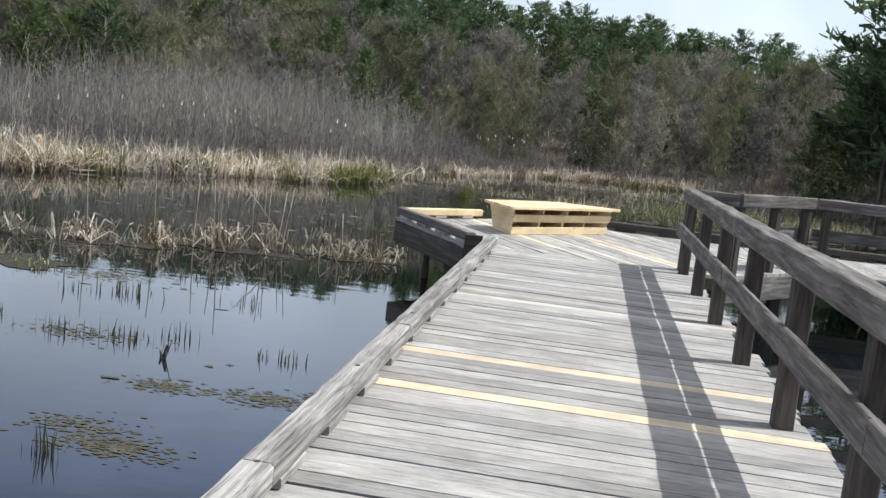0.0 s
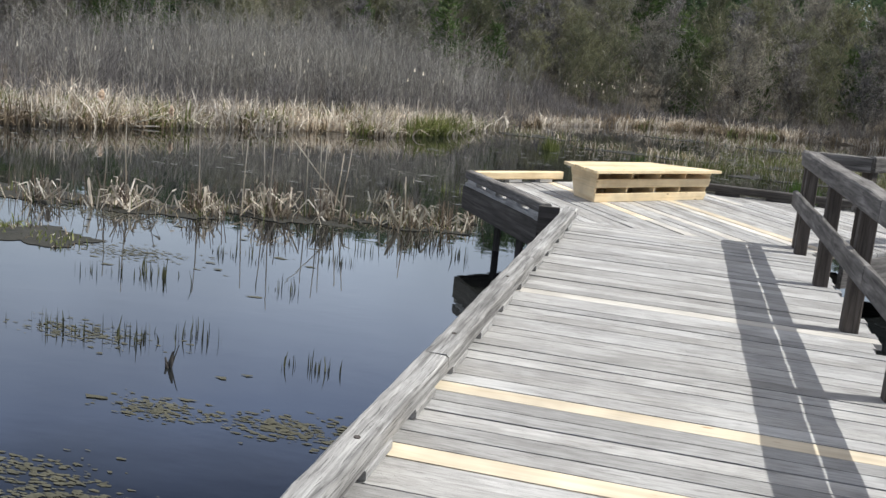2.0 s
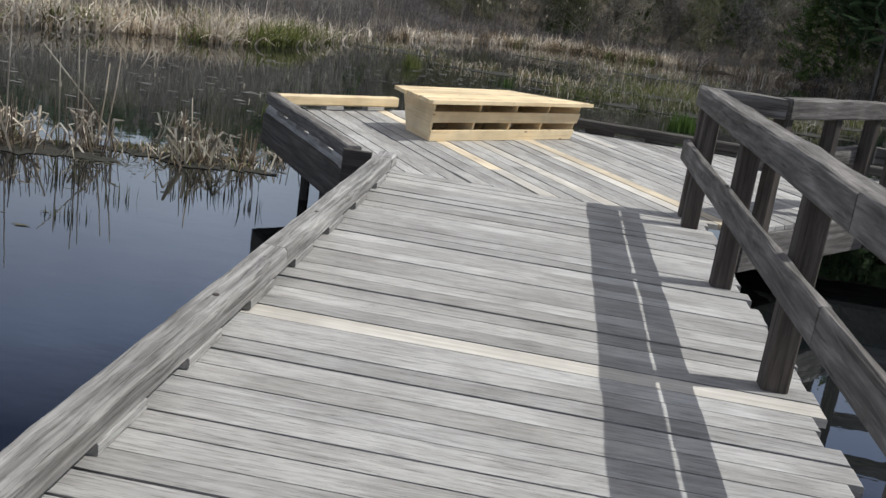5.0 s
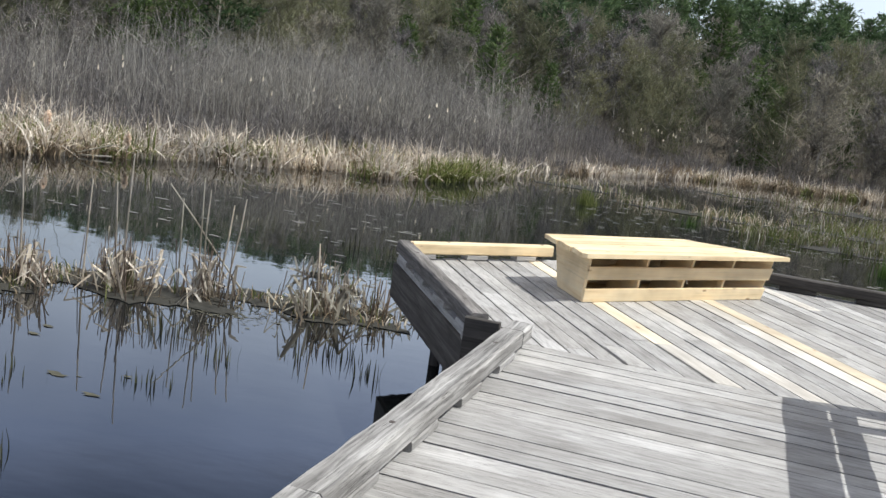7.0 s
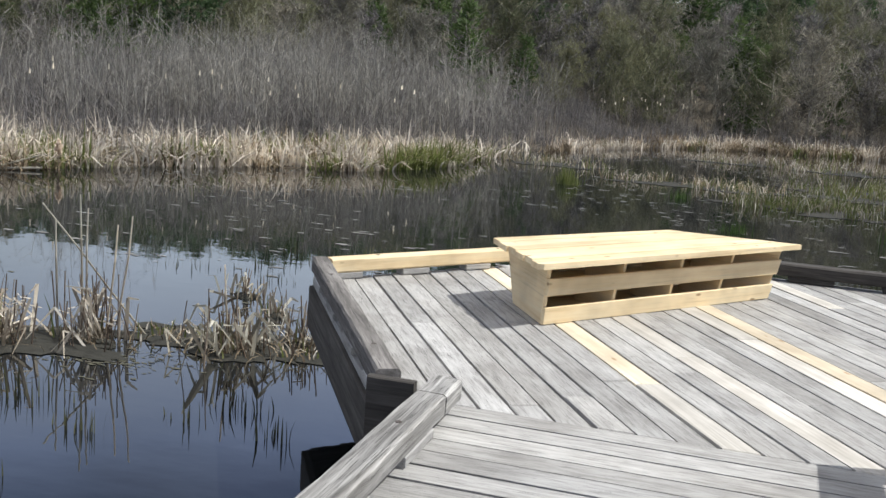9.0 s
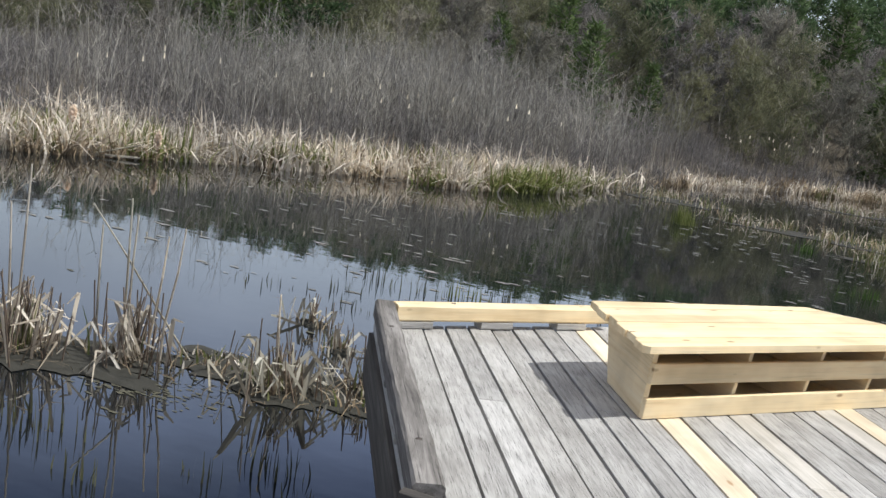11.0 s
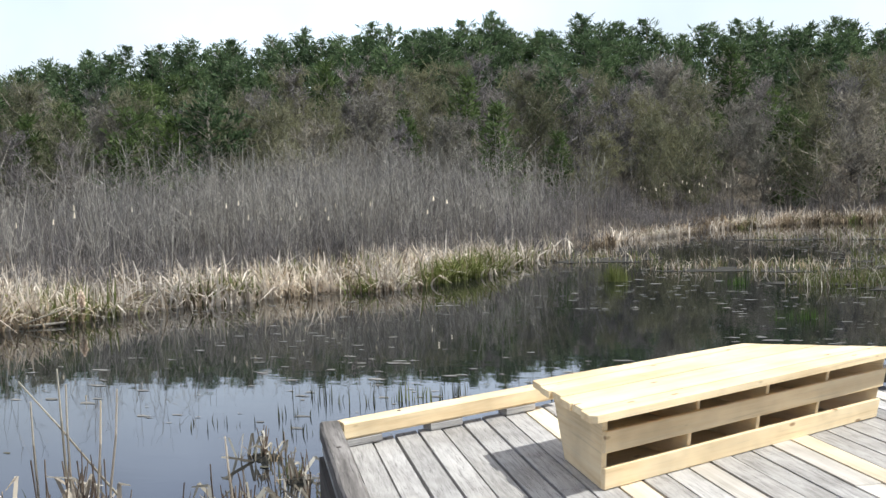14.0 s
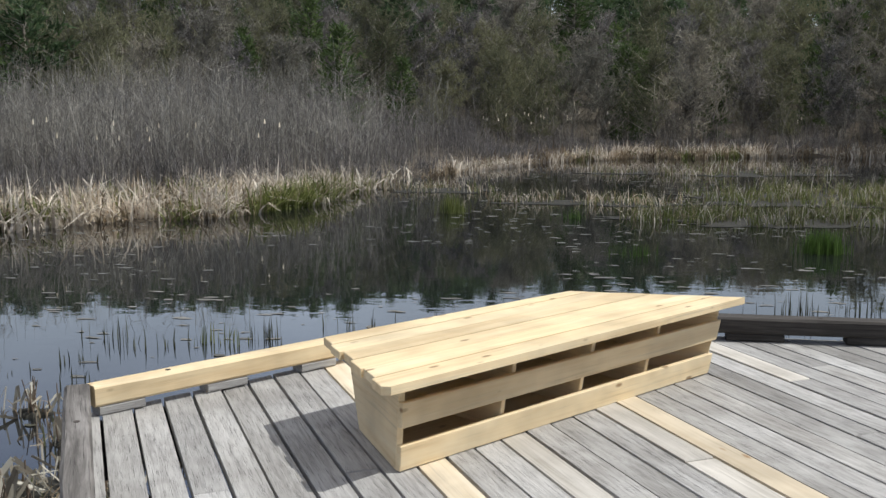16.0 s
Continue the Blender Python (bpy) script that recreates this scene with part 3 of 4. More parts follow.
# ---------------------------------------------------------------- bench
def build_bench():
    fl, bl, br, fr = [np.array(p) for p in ((2.355, 12.66), (1.937, 13.31), (2.86, 14.47), (3.70, 14.45))]
    z1, th = 0.358, 0.032
    top = empty("bench", (2.75, 13.55, 0), label="new low yellow pine bench with open cubbies on the platform", category="bench")
    bpy.context.view_layer.update()
    u = (fr - fl) / np.linalg.norm(fr - fl)
    nb = np.array([-u[1], u[0]])
    depth = np.dot(bl - fl, nb)
    out = [fl, fr, br, bl]
    for k in range(6):
        o0, o1 = depth * k / 6 + 0.0025, depth * (k + 1) / 6 - 0.0025
        poly = [fl + nb * o0 - u * 2, fl + nb * o0 + u * 4, fl + nb * o1 + u * 4, fl + nb * o1 - u * 2]
        for j in range(4):
            a, b = out[j], out[(j + 1) % 4]
            e = b - a
            nrm = np.array([-e[1], e[0]])
            poly = clip(poly, a + (u * (0.0, 0.014, 0.004, 0.018, 0.002, 0.012)[k] if j == 3 else 0), nrm)
        if k == 0:
            poly = clip(poly, fl + u * 0.035, u + nb * 0.9)
        o = fl + nb * (o0 + o1) / 2
        loc = np.array([(np.dot(p - o, u), np.dot(p - o, nb)) for p in poly])
        v, f = prism(loc, 0, th, 0.002)
        put("top_board", mesh_of("top_board", v, f, PINE), top, Matrix.Translation((0, 0, z1 - th + 0.0012 * (k % 2))) @ along((*o, 0), (*(o + u), 0)))
    a0, b0 = np.array((2.343, 12.855)), np.array((3.51, 14.37))
    w = (b0 - a0) / np.linalg.norm(b0 - a0)
    nw = np.array([-w[1], w[0]])
    zt = z1 - th - 0.001
    L0 = np.linalg.norm(b0 - a0)
    a1, b1 = a0 + w * 0.015 - nw * 0.01, b0 + w * 0.11 - nw * 0.01

    def wall(name, bot, topp, zb, zt2, t, mat, label=""):
        """A board standing between a lower and an upper edge, t thick towards the inside."""
        p, q, r, s = np.array(bot[0]), np.array(bot[1]), np.array(topp[1]), np.array(topp[0])
        e = (q - p) / np.linalg.norm(q - p)
        n = np.array([-e[1], e[0]]) * t
        world_v = [(*p, zb), (*q, zb), (*(q + n), zb), (*(p + n), zb), (*s, zt2), (*r, zt2), (*(r + n), zt2), (*(s + n), zt2)]
        m = along((*p, zb), (*q, zb))
        inv = m.inverted()
        v = [tuple(inv @ Vector(c)) for c in world_v]
        f = [(3, 2, 1, 0), (4, 5, 6, 7), (0, 1, 5, 4), (1, 2, 6, 5), (2, 3, 7, 6), (3, 0, 4, 7)]
        bm = bmesh.new()
        vs = [bm.verts.new(c) for c in v]
        for q4 in f:
            bm.faces.new([vs[i] for i in q4])
        bmesh.ops.bevel(bm, geom=bm.edges[:], offset=0.003, segments=1, affect="EDGES")
        me = bpy.data.meshes.new(name)
        bm.to_mesh(me)
        bm.free()
        me.materials.append(mat)
        return put(name, me, top, m, label)

    def at(frac, z):
        """A point of the front plane: fraction along it, at height z."""
        k = z / zt
        return (a0 + (a1 - a0) * k) * (1 - frac) + (b0 + (b1 - b0) * k) * frac
    wall("front_strip", (at(0, 0.002) - nw * 0.026, at(1, 0.002) - nw * 0.026), (at(0, 0.094) - nw * 0.026, at(1, 0.094) - nw * 0.026), 0.002, 0.094, 0.025, PINE)
    wall("front_strip", (at(0, 0.158) - nw * 0.026, at(1, 0.158) - nw * 0.026), (at(0, 0.251) - nw * 0.026, at(1, 0.251) - nw * 0.026), 0.158, 0.251, 0.025, PINE)
    dl0, dl1 = a0 + np.array((-0.24, 0.40)), a1 + np.array((-0.35, 0.56))
    cr0, cr1 = b0 + np.array((-0.55, 0.02)), b1 + np.array((-0.72, 0.02))
    wall("side_panel", (dl0, a0), (dl1, a1), 0.002, zt, 0.025, PINE)
    wall("side_panel", (b0, cr0), (b1, cr1), 0.002, zt, 0.025, PINE)
    wall("back_panel", (cr0 + (dl0 - cr0) * 0.02, dl0 + (cr0 - dl0) * 0.02), (cr1 + (dl1 - cr1) * 0.02, dl1 + (cr1 - dl1) * 0.02), 0.004, zt, 0.02, PINE)
    shelf = [a0 + w * 0.03, b0 - w * 0.0, cr0 + np.array((0.06, -0.03)), dl0 + np.array((0.05, -0.01))]
    for z in (0.012, 0.160):
        o = shelf[0]
        loc = np.array([(np.dot(p - o, w), np.dot(p - o, nw)) for p in shelf])
        v, f = prism(loc, 0, 0.018, 0.002)
        put("shelf", mesh_of("shelf", v, f, PINE), top, Matrix.Translation((0, 0, z)) @ along((*o, 0), (*(o + w), 0)))
    for fr_ in (0.27, 0.51, 0.74):
        for zb, z2 in ((0.031, 0.159), (0.179, zt)):
            p, q = at(fr_ + 0.02 * (zb > 0.1), zb), at(fr_ + 0.02 * (z2 > 0.2), z2)
            wall("divider", (p + nw * 0.001 + w * 0.02, p + nw * 0.30 + w * 0.02), (q + nw * 0.001 + w * 0.02, q + nw * 0.30 + w * 0.02), zb, z2 - 0.001, 0.022, PINE)
    return top


build_bench()

# ---------------------------------------------------------------- marsh plants
def stuff(name, me, label, category):
    return tagged(put(name, me), label, category, kind="stuff")


def scatter_thicket(n, rng, near, far, azs):
    az = rng.uniform(azs[0], azs[1], n)
    r = np.sqrt(rng.uniform(near ** 2, far ** 2, n))
    x, y = 3 + r * np.sin(az), 6 + r * np.cos(az)
    return x, y


def shrubs(x, y, h, rng, stems=4, twigs=9):
    n = len(x)
    z = ground_height(x, y) - 0.05
    A, B, RA, RB = [], [], [], []
    for s in range(stems):
        lean = rng.normal(0, 0.11, (n, 2)) * h[:, None]
        root = np.stack([x + rng.normal(0, 0.08, n), y + rng.normal(0, 0.08, n), z], 1)
        hh = h * rng.uniform(0.65, 1.1, n)
        mid = root + np.concatenate([lean * 0.45, (hh * 0.55)[:, None]], 1)
        tip = root + np.concatenate([lean, hh[:, None]], 1)
        A += [root, mid]
        B += [mid, tip]
        RA += [np.full(n, 0.012), np.full(n, 0.008)]
        RB += [np.full(n, 0.008), np.full(n, 0.003)]
        for t in range(twigs):
            k = rng.uniform(0.3, 0.95, (n, 1))
            p = np.where(k < 0.55, root + (mid - root) * k / 0.55, mid + (tip - mid) * (k - 0.55) / 0.45)
            q = p + np.concatenate([rng.normal(0, 0.17, (n, 2)), rng.uniform(0.08, 0.40, (n, 1))], 1) * h[:, None] * 0.5
            A.append(p), B.append(q), RA.append(np.full(n, 0.006)), RB.append(np.full(n, 0.003))
    return ribbons(np.concatenate(A), np.concatenate(B), np.concatenate(RA) * 0.72, rng)


rng = np.random.default_rng(11)
x, y = scatter_thicket(17000, rng, 14, 51, (-0.95, 0.62))
d = y - shore(x)
clear = np.sin(x * 0.9 + 0.7 * np.sin(y * 0.5)) * np.sin(y * 0.6 + 0.5 * np.sin(x * 0.7))
keep = (d > np.where(x < -2.6, 3.0, 0.6)) & (clear + rng.normal(0, 0.25, len(x)) < 0.45) & (rng.uniform(0, 1, len(x)) < np.where(d < 14, 1.0, 0.7))
x, y, d = x[keep], y[keep], d[keep]
patch = 0.5 + 0.5 * np.sin(x * 0.35 + 1.2) * np.cos(y * 0.21) + 0.35 * np.sin(x * 1.3 + y * 0.4)
hump = np.exp(-((np.arctan2(x - 3, y - 8.8) + 0.45) / 0.16) ** 2)
h = np.clip(0.8 + d * 0.06, 0.8, 2.0) * rng.uniform(0.55, 1.2, len(x)) * (0.52 + 0.3 * patch + 0.55 * hump)
stuff("shrub_thicket", mesh_of("shrub_thicket", *shrubs(x, y, h, rng), TWIG), "dense thicket of bare grey marsh shrubs behind the reeds", "shrubs")

n = 1000
x = rng.normal(-9.5, 4.2, n)
y = 33 + rng.normal(0, 4.5, n)
x, y = x[y > shore(x) + 4], y[y > shore(x) + 4]
n = len(x)
stuff("sapling_stems", mesh_of("sapling_stems", *shrubs(x, y, rng.uniform(1.8, 3.1, n), rng, 3, 8), PALE_TWIG), "taller pale saplings standing out of the thicket", "shrubs")


def reed_band(n, rng, x0, x1, off0, off1, h0, h1, w=0.034):
    c = max(8, n // 34)
    cx = rng.uniform(x0, x1, c)
    cy = rng.uniform(off0, off1, c)
    pick = rng.integers(0, c, n)
    x = cx[pick] + rng.normal(0, 0.16, n)
    y = shore(x) + cy[pick] + rng.normal(0, 0.12, n) + 0.35 * np.sin(x * 2.1)
    tall = rng.uniform(0.6, 1.2, c)[pick]
    root = np.stack([x, y, np.full(n, WATER_Z - 0.05)], 1)
    return blades(root, rng.uniform(0, 2 * math.pi, n), rng.uniform(h0, h1, n) * tall, np.full(n, w) * rng.uniform(0.6, 1.3, n), np.abs(rng.normal(0.6, 0.8, n)), rng)


stuff("dead_reeds", mesh_of("dead_reeds", *merge(reed_band(7000, rng, -14, -2.75, -0.4, 3.6, 0.3, 0.85, 0.042), reed_band(3000, rng, -2.6, 22, -0.2, 2.2, 0.3, 0.7, 0.045), reed_band(2200, rng, -40, -14, -0.4, 3.6, 0.4, 0.9, 0.04), reed_band(2600, rng, -15, -2.9, 3.2, 7.5, 0.4, 0.9, 0.036)), STRAW),
      "pale dead cattail leaves in a band along the shore", "reeds")
stuff("rotted_reeds", mesh_of("rotted_reeds", *merge(reed_band(6500, rng, -16, -2.75, -0.6, 4.2, 0.2, 0.7), reed_band(5000, rng, -2.6, 24, -0.4, 3.0, 0.25, 0.65, 0.04)), STRAW_DARK),
      "brown rotted reed litter along the shore", "reeds")
stuff("green_reeds", mesh_of("green_reeds", *merge(reed_band(2600, rng, -12, -2.75, -0.4, 3.4, 0.35, 0.7), reed_band(700, rng, -2.0, 9, -0.3, 1.5, 0.2, 0.5), reed_band(620, rng, -3.6, -2.85, -0.5, 0.9, 0.4, 0.7)), BLADE),
      "fresh green cattail shoots at the water's edge", "reeds")
n = 60
hx, hy = rng.uniform(-16, 12, n), 0
hy = shore(hx) + rng.uniform(3, 7, n)
hz = ground_height(hx, hy) + rng.uniform(1.0, 1.6, n)
p = np.stack([hx, hy, hz], 1)
stuff("seed_heads", mesh_of("seed_heads", *tubes(p, p + np.array([0, 0, 0.10]), rng.uniform(0.014, 0.028, n), np.full(n, 0.01)), FLUFF), "pale fluffy cattail heads among the shrubs", "reeds")


def reed_clump(cx, cy, r, n, h, seed, green=0.15):
    """A tuft of broken reeds on its small mat of mud."""
    rng = np.random.default_rng(seed)
    top = empty("reed_clump", (cx, cy, WATER_Z), label="clump of broken dead reeds standing in the pond", category="reeds", group="reed clumps in the pond")
    bpy.context.view_layer.update()
    m = Matrix.Translation((cx, cy, WATER_Z))
    k = 22
    ang = np.linspace(0, 2 * math.pi, k, endpoint=False)
    rr = r * (0.9 + 0.25 * np.sin(3 * ang + seed) + rng.normal(0, 0.08, k))
    rr = rr * 0.52
    v = [(0, 0, 0.03)] + [(rr[i] * 0.6 * math.cos(a) * 1.5, rr[i] * 0.6 * math.sin(a), 0.022 + rng.normal(0, 0.006)) for i, a in enumerate(ang)] + [(rr[i] * math.cos(a) * 1.5, rr[i] * math.sin(a), -0.05) for i, a in enumerate(ang)]
    f = [(0, 1 + i, 1 + (i + 1) % k) for i in range(k)] + [(1 + i, 1 + k + i, 1 + k + (i + 1) % k, 1 + (i + 1) % k) for i in range(k)]
    put("mud_mat", mesh_of("mud_mat", v, f, MUD), top, m)

    def roots(c, spread=0.75):
        a, q = rng.uniform(0, 2 * math.pi, c), np.abs(rng.normal(0, 0.5, c)) * r * spread
        return np.stack([q * np.cos(a) * 1.4, q * np.sin(a), np.zeros(c)], 1)
    def stems(c, lo, hi, lean):
        """Stiff upright stalks, cut or broken off at their tops."""
        p = roots(c)
        q = p + np.concatenate([rng.normal(0, lean, (c, 2)), rng.uniform(lo, hi, (c, 1))], 1) * h
        return p, q
    n, h = int(n * 0.58), h * 0.84
    c = int(n * 0.34)
    p, q = stems(c, 0.35, 1.0, 0.10)
    put("dead_stalk_tuft", mesh_of("dead_stalk_tuft", *tubes(p, q, rng.uniform(0.004, 0.008, c), rng.uniform(0.003, 0.006, c)), STALK), top, m)["kind"] = "stuff"
    c = int(n * 0.33)
    p, q = stems(c, 0.2, 0.75, 0.28)
    bend = rng.uniform(0, 6.28, c)
    t = q + np.stack([np.cos(bend) * rng.uniform(0.1, 0.4, c), np.sin(bend) * rng.uniform(0.1, 0.4, c), rng.uniform(-0.45, 0.05, c)], 1) * h
    t[:, 2] = np.maximum(t[:, 2], 0.005)
    w = rng.uniform(0.006, 0.015, c)
    put("broken_leaves", mesh_of("broken_leaves", *merge(ribbons(p, q, w, rng, 0.9), ribbons(q, t, w * 0.9, rng, 0.4)), STRAW), top, m)["kind"] = "stuff"
    c2 = int(n * 0.62)
    low = blades(roots(c2, 1.0), rng.uniform(0, 6.28, c2), rng.uniform(0.12, 0.45, c2) * h, rng.uniform(0.006, 0.014, c2), np.abs(rng.normal(0.9, 0.7, c2)), rng, 3)
    put("rotted_leaves", mesh_of("rotted_leaves", *low, STRAW_DARK), top, m)["kind"] = "stuff"
    c3 = max(4, int(n * green))
    put("green_growth", mesh_of("green_growth", *blades(roots(c3), rng.uniform(0, 6.28, c3), rng.uniform(0.3, 0.75, c3) * h, rng.uniform(0.008, 0.014, c3), np.abs(rng.normal(0.12, 0.12, c3)), rng, 3), BLADE), top, m)["kind"] = "stuff"
    return top


CLUMPS = [(-0.86, 13.47, 0.36, 200, 0.60, .05), (0.06, 13.66, 0.40, 220, 0.50, .10), (0.45, 14.08, 0.30, 130, 0.42, .08), (-1.42, 13.12, 0.36, 200, 0.62, .2), (-2.2, 12.8, 0.42, 220, 0.52, .15),
          (-2.95, 12.42, 0.45, 220, 0.52, .12), (-3.9, 12.2, 0.42, 150, 0.45, .2), (-4.9, 12.3, 0.45, 140, 0.45, .2), (-6.2, 12.6, 0.45, 140, 0.45, .2), (-0.62, 15.2, 0.2, 70, 0.32, .15), (-0.1, 14.75, 0.18, 60, 0.28, .15), (0.68, 14.55, 0.2, 60, 0.33, .1), (-1.9, 13.6, 0.25, 60, 0.35, .3)]
for k, (cx, cy, r, n, hh, g) in enumerate(CLUMPS):
    reed_clump(cx, cy, r, n, hh, 60 + k, g)


def stalk(x, y, tip, head, label, seed):
    """One tall dead cattail stalk with or without its seed head."""
    a, b = Vector((x, y, WATER_Z - 0.05)), Vector(tip)
    top = empty("cattail_stalk", (x, y, WATER_Z), label=label, category="reeds")
    bpy.context.view_layer.update()
    rng = np.random.default_rng(seed)
    pts = [a.lerp(b, s) + Vector((rng.normal(0, 0.006), rng.normal(0, 0.006), 0)) * (0 < s < 1) for s in (0, 0.35, 0.7, 1)]
    v, f = tubes([tuple(q) for q in pts[:-1]], [tuple(q) for q in pts[1:]], np.array([0.011, 0.009, 0.008]), np.array([0.009, 0.008, 0.006]))
    put("stem", mesh_of("stem", v, f, STRAW), top, Matrix.Identity(4))
    if head:
        d = (b - a).normalized()
        v, f = [], []
        m = along(b - d * 0.1, b)
        prof = [(0, 0.007), (0.015, 0.014), (0.09, 0.015), (0.11, 0.008), (0.13, 0.002)]
        for q, rad in prof:
            v += [(q, rad * math.cos(t * math.pi / 3), rad * math.sin(t * math.pi / 3)) for t in range(6)]
        f = [(6 * i + t, 6 * i + (t + 1) % 6, 6 * i + 6 + (t + 1) % 6, 6 * i + 6 + t) for i in range(4) for t in range(6)]
        put("seed_head", mesh_of("seed_head", v, f, BROWN_HEAD), top, m)


stalk(-0.58, 13.75, (-1.385, 13.6, 0.19), False, "long dead cattail stalk leaning over the water", 1)
for k, (x, y, tx, ty, tz) in enumerate(((-1.45, 13.1, -1.42, 13.1, 0.45), (-0.92, 13.45, -0.90, 13.45, 0.22), (-0.98, 13.5, -1.0, 13.5, 0.30), (-0.80, 13.5, -0.70, 13.5, 0.12), (-0.72, 13.55, -0.62, 13.55, 0.18), (-2.2, 12.8, -2.24, 12.8, 0.28), (-1.52, 13.1, -1.56, 13.1, 0.2),
                                         (-2.9, 12.4, -2.95, 12.4, 0.3), (-3.2, 12.4, -3.2, 12.4, 0.15), (-1.1, 13.4, -1.12, 13.4, 0.12), (0.1, 13.6, 0.06, 13.6, -0.08), (-1.75, 13.0, -1.72, 13.0, 0.2))):
    stalk(x, y, (tx, ty, tz), False, "upright dead cattail stalk in the pond", 10 + k)


def stub_patch(cx, cy, rx, ry, n, h, seed, mat=STUB, name="reed_stubs", label="patch of short dark reed stubs rising from the water"):
    rng = np.random.default_rng(seed)
    root = np.stack([cx + rng.normal(0, rx, n), cy + rng.normal(0, ry, n), np.full(n, WATER_Z - 0.03)], 1)
    v, f = blades(root, rng.uniform(0, 6.28, n), rng.uniform(0.35, 1, n) * h, rng.uniform(0.008, 0.014, n), np.abs(rng.normal(0.05, 0.08, n)), rng, 2)
    tagged(put(name, mesh_of(name, v, f, mat)), label, "reeds", "reed stubs in the pond", "stuff")


STUBS = [(-0.85, 8.02, 0.17, 0.05, 24, 0.19), (-0.28, 8.04, 0.15, 0.05, 24, 0.19), (0.13, 8.29, 0.13, 0.08, 22, 0.17), (0.99, 8.07, 0.14, 0.05, 22, 0.17), (0.53, 5.51, 0.07, 0.05, 22, 0.24), (-1.04, 9.68, 0.2, 0.1, 32, 0.2), (-1.45, 9.54, 0.12, 0.06, 14, 0.16), (-1.5, 8.3, 0.05, 0.04, 8, 0.15),
         (0.07, 11.25, 0.14, 0.05, 20, 0.16), (0.11, 12.0, 0.10, 0.05, 14, 0.19), (-0.49, 12.32, 0.14, 0.07, 30, 0.2), (0.7, 12.67, 0.1, 0.05, 22, 0.2), (0.46, 12.39, 0.05, 0.04, 10, 0.18), (1.1, 12.35, 0.05, 0.05, 12, 0.2), (-0.9, 10.9, 0.2, 0.1, 24, 0.16),
         (0.04, 9.95, 0.1, 0.05, 16, 0.16), (-1.19, 17.2, 0.16, 0.08, 14, 0.26), (-0.78, 17.0, 0.12, 0.06, 12, 0.22), (-0.5, 17.1, 0.05, 0.04, 5, 0.22), (0.14, 17.4, 0.14, 0.08, 20, 0.27), (0.75, 17.9, 0.2, 0.1, 14, 0.22), (1.6, 18.3, 0.2, 0.1, 12, 0.2),
         (-1.05, 16.45, 0.08, 0.05, 14, 0.16), (-0.77, 15.9, 0.12, 0.06, 14, 0.16), (-1.6, 16.05, 0.3, 0.1, 14, 0.16), (4.75, 19.1, 0.2, 0.1, 34, 0.28), (5.3, 19.4, 0.15, 0.1, 20, 0.25)]
for k, s in enumerate(STUBS):
    stub_patch(*s, 90 + k)
stub_patch(-0.2, 17.25, 0.14, 0.06, 30, 0.22, 144, BLADE, "green_tuft", "young green sedge standing in the shallow water")
stub_patch(0.04, 27.2, 0.11, 0.1, 260, 0.42, 140, BLADE, "green_tuft", "bright green tuft of sedge in the pond")
stub_patch(5.7, 23.2, 0.12, 0.09, 520, 0.38, 141, SEDGE, "green_tuft", "bright green tuft of sedge in the pond")
stub_patch(3.28, 22.6, 0.10, 0.08, 60, 0.22, 142, SEDGE, "green_tuft", "bright green tuft of sedge in the pond")
stub_patch(2.26, 26.7, 0.12, 0.1, 70, 0.28, 143, SEDGE, "green_tuft", "bright green tuft of sedge in the pond")


# low vegetated mat beyond the platform
def mat_strip(name, x0, x1, y0, y1, n, seed, label, tall=1.0, dead=0.5):
    rng = np.random.default_rng(seed)
    k = 60
    t = np.linspace(0, 2 * math.pi, k, endpoint=False)
    cx, cy = (x0 + x1) / 2, (y0 + y1) / 2
    rr = 1 + 0.16 * np.sin(5 * t + seed) + rng.normal(0, 0.09, k)
    v = [(cx, cy, WATER_Z + 0.03)] + [(cx + (x1 - x0) / 2 * rr[i] * math.cos(a), cy + (y1 - y0) / 2 * rr[i] * math.sin(a), WATER_Z + 0.006) for i, a in enumerate(t)]
    f = [(0, 1 + i, 1 + (i + 1) % k) for i in range(k)]
    tagged(put(name, mesh_of(name, v, f, MUD)), label, "marsh mat", kind="stuff")
    q = np.sqrt(rng.uniform(0, 1, n))
    a = rng.uniform(0, 6.28, n)
    root = np.stack([cx + (x1 - x0) / 2 * q * np.cos(a), cy + (y1 - y0) / 2 * q * np.sin(a), np.full(n, WATER_Z)], 1)
    k = max(6, n // 22)
    pick = rng.integers(0, k, n)
    root = root[pick] + np.concatenate([rng.normal(0, 0.10, (n, 2)), np.zeros((n, 1))], 1)
    up = tall * rng.uniform(0.5, 1.3, k)[pick]
    c = int(n * (1 - dead))
    rng.shuffle(up)
    stuff("marsh_grass", mesh_of("marsh_grass", *blades(root[:c], rng.uniform(0, 6.28, c), rng.uniform(0.12, 0.45, c) * up[:c], np.full(c, 0.016), np.abs(rng.normal(0.4, 0.4, c)), rng), BLADE), "green marsh grass on a floating mat", "grass")
    stuff("dead_marsh_grass", mesh_of("dead_marsh_grass", *blades(root[c:], rng.uniform(0, 6.28, n - c), rng.uniform(0.12, 0.5, n - c) * up[c:], np.full(n - c, 0.015), np.abs(rng.normal(0.6, 0.5, n - c)), rng), [STRAW_DARK, STRAW], slots=np.repeat(rng.integers(0, 2, n - c), 3)), "dead marsh grass on a floating mat", "grass")


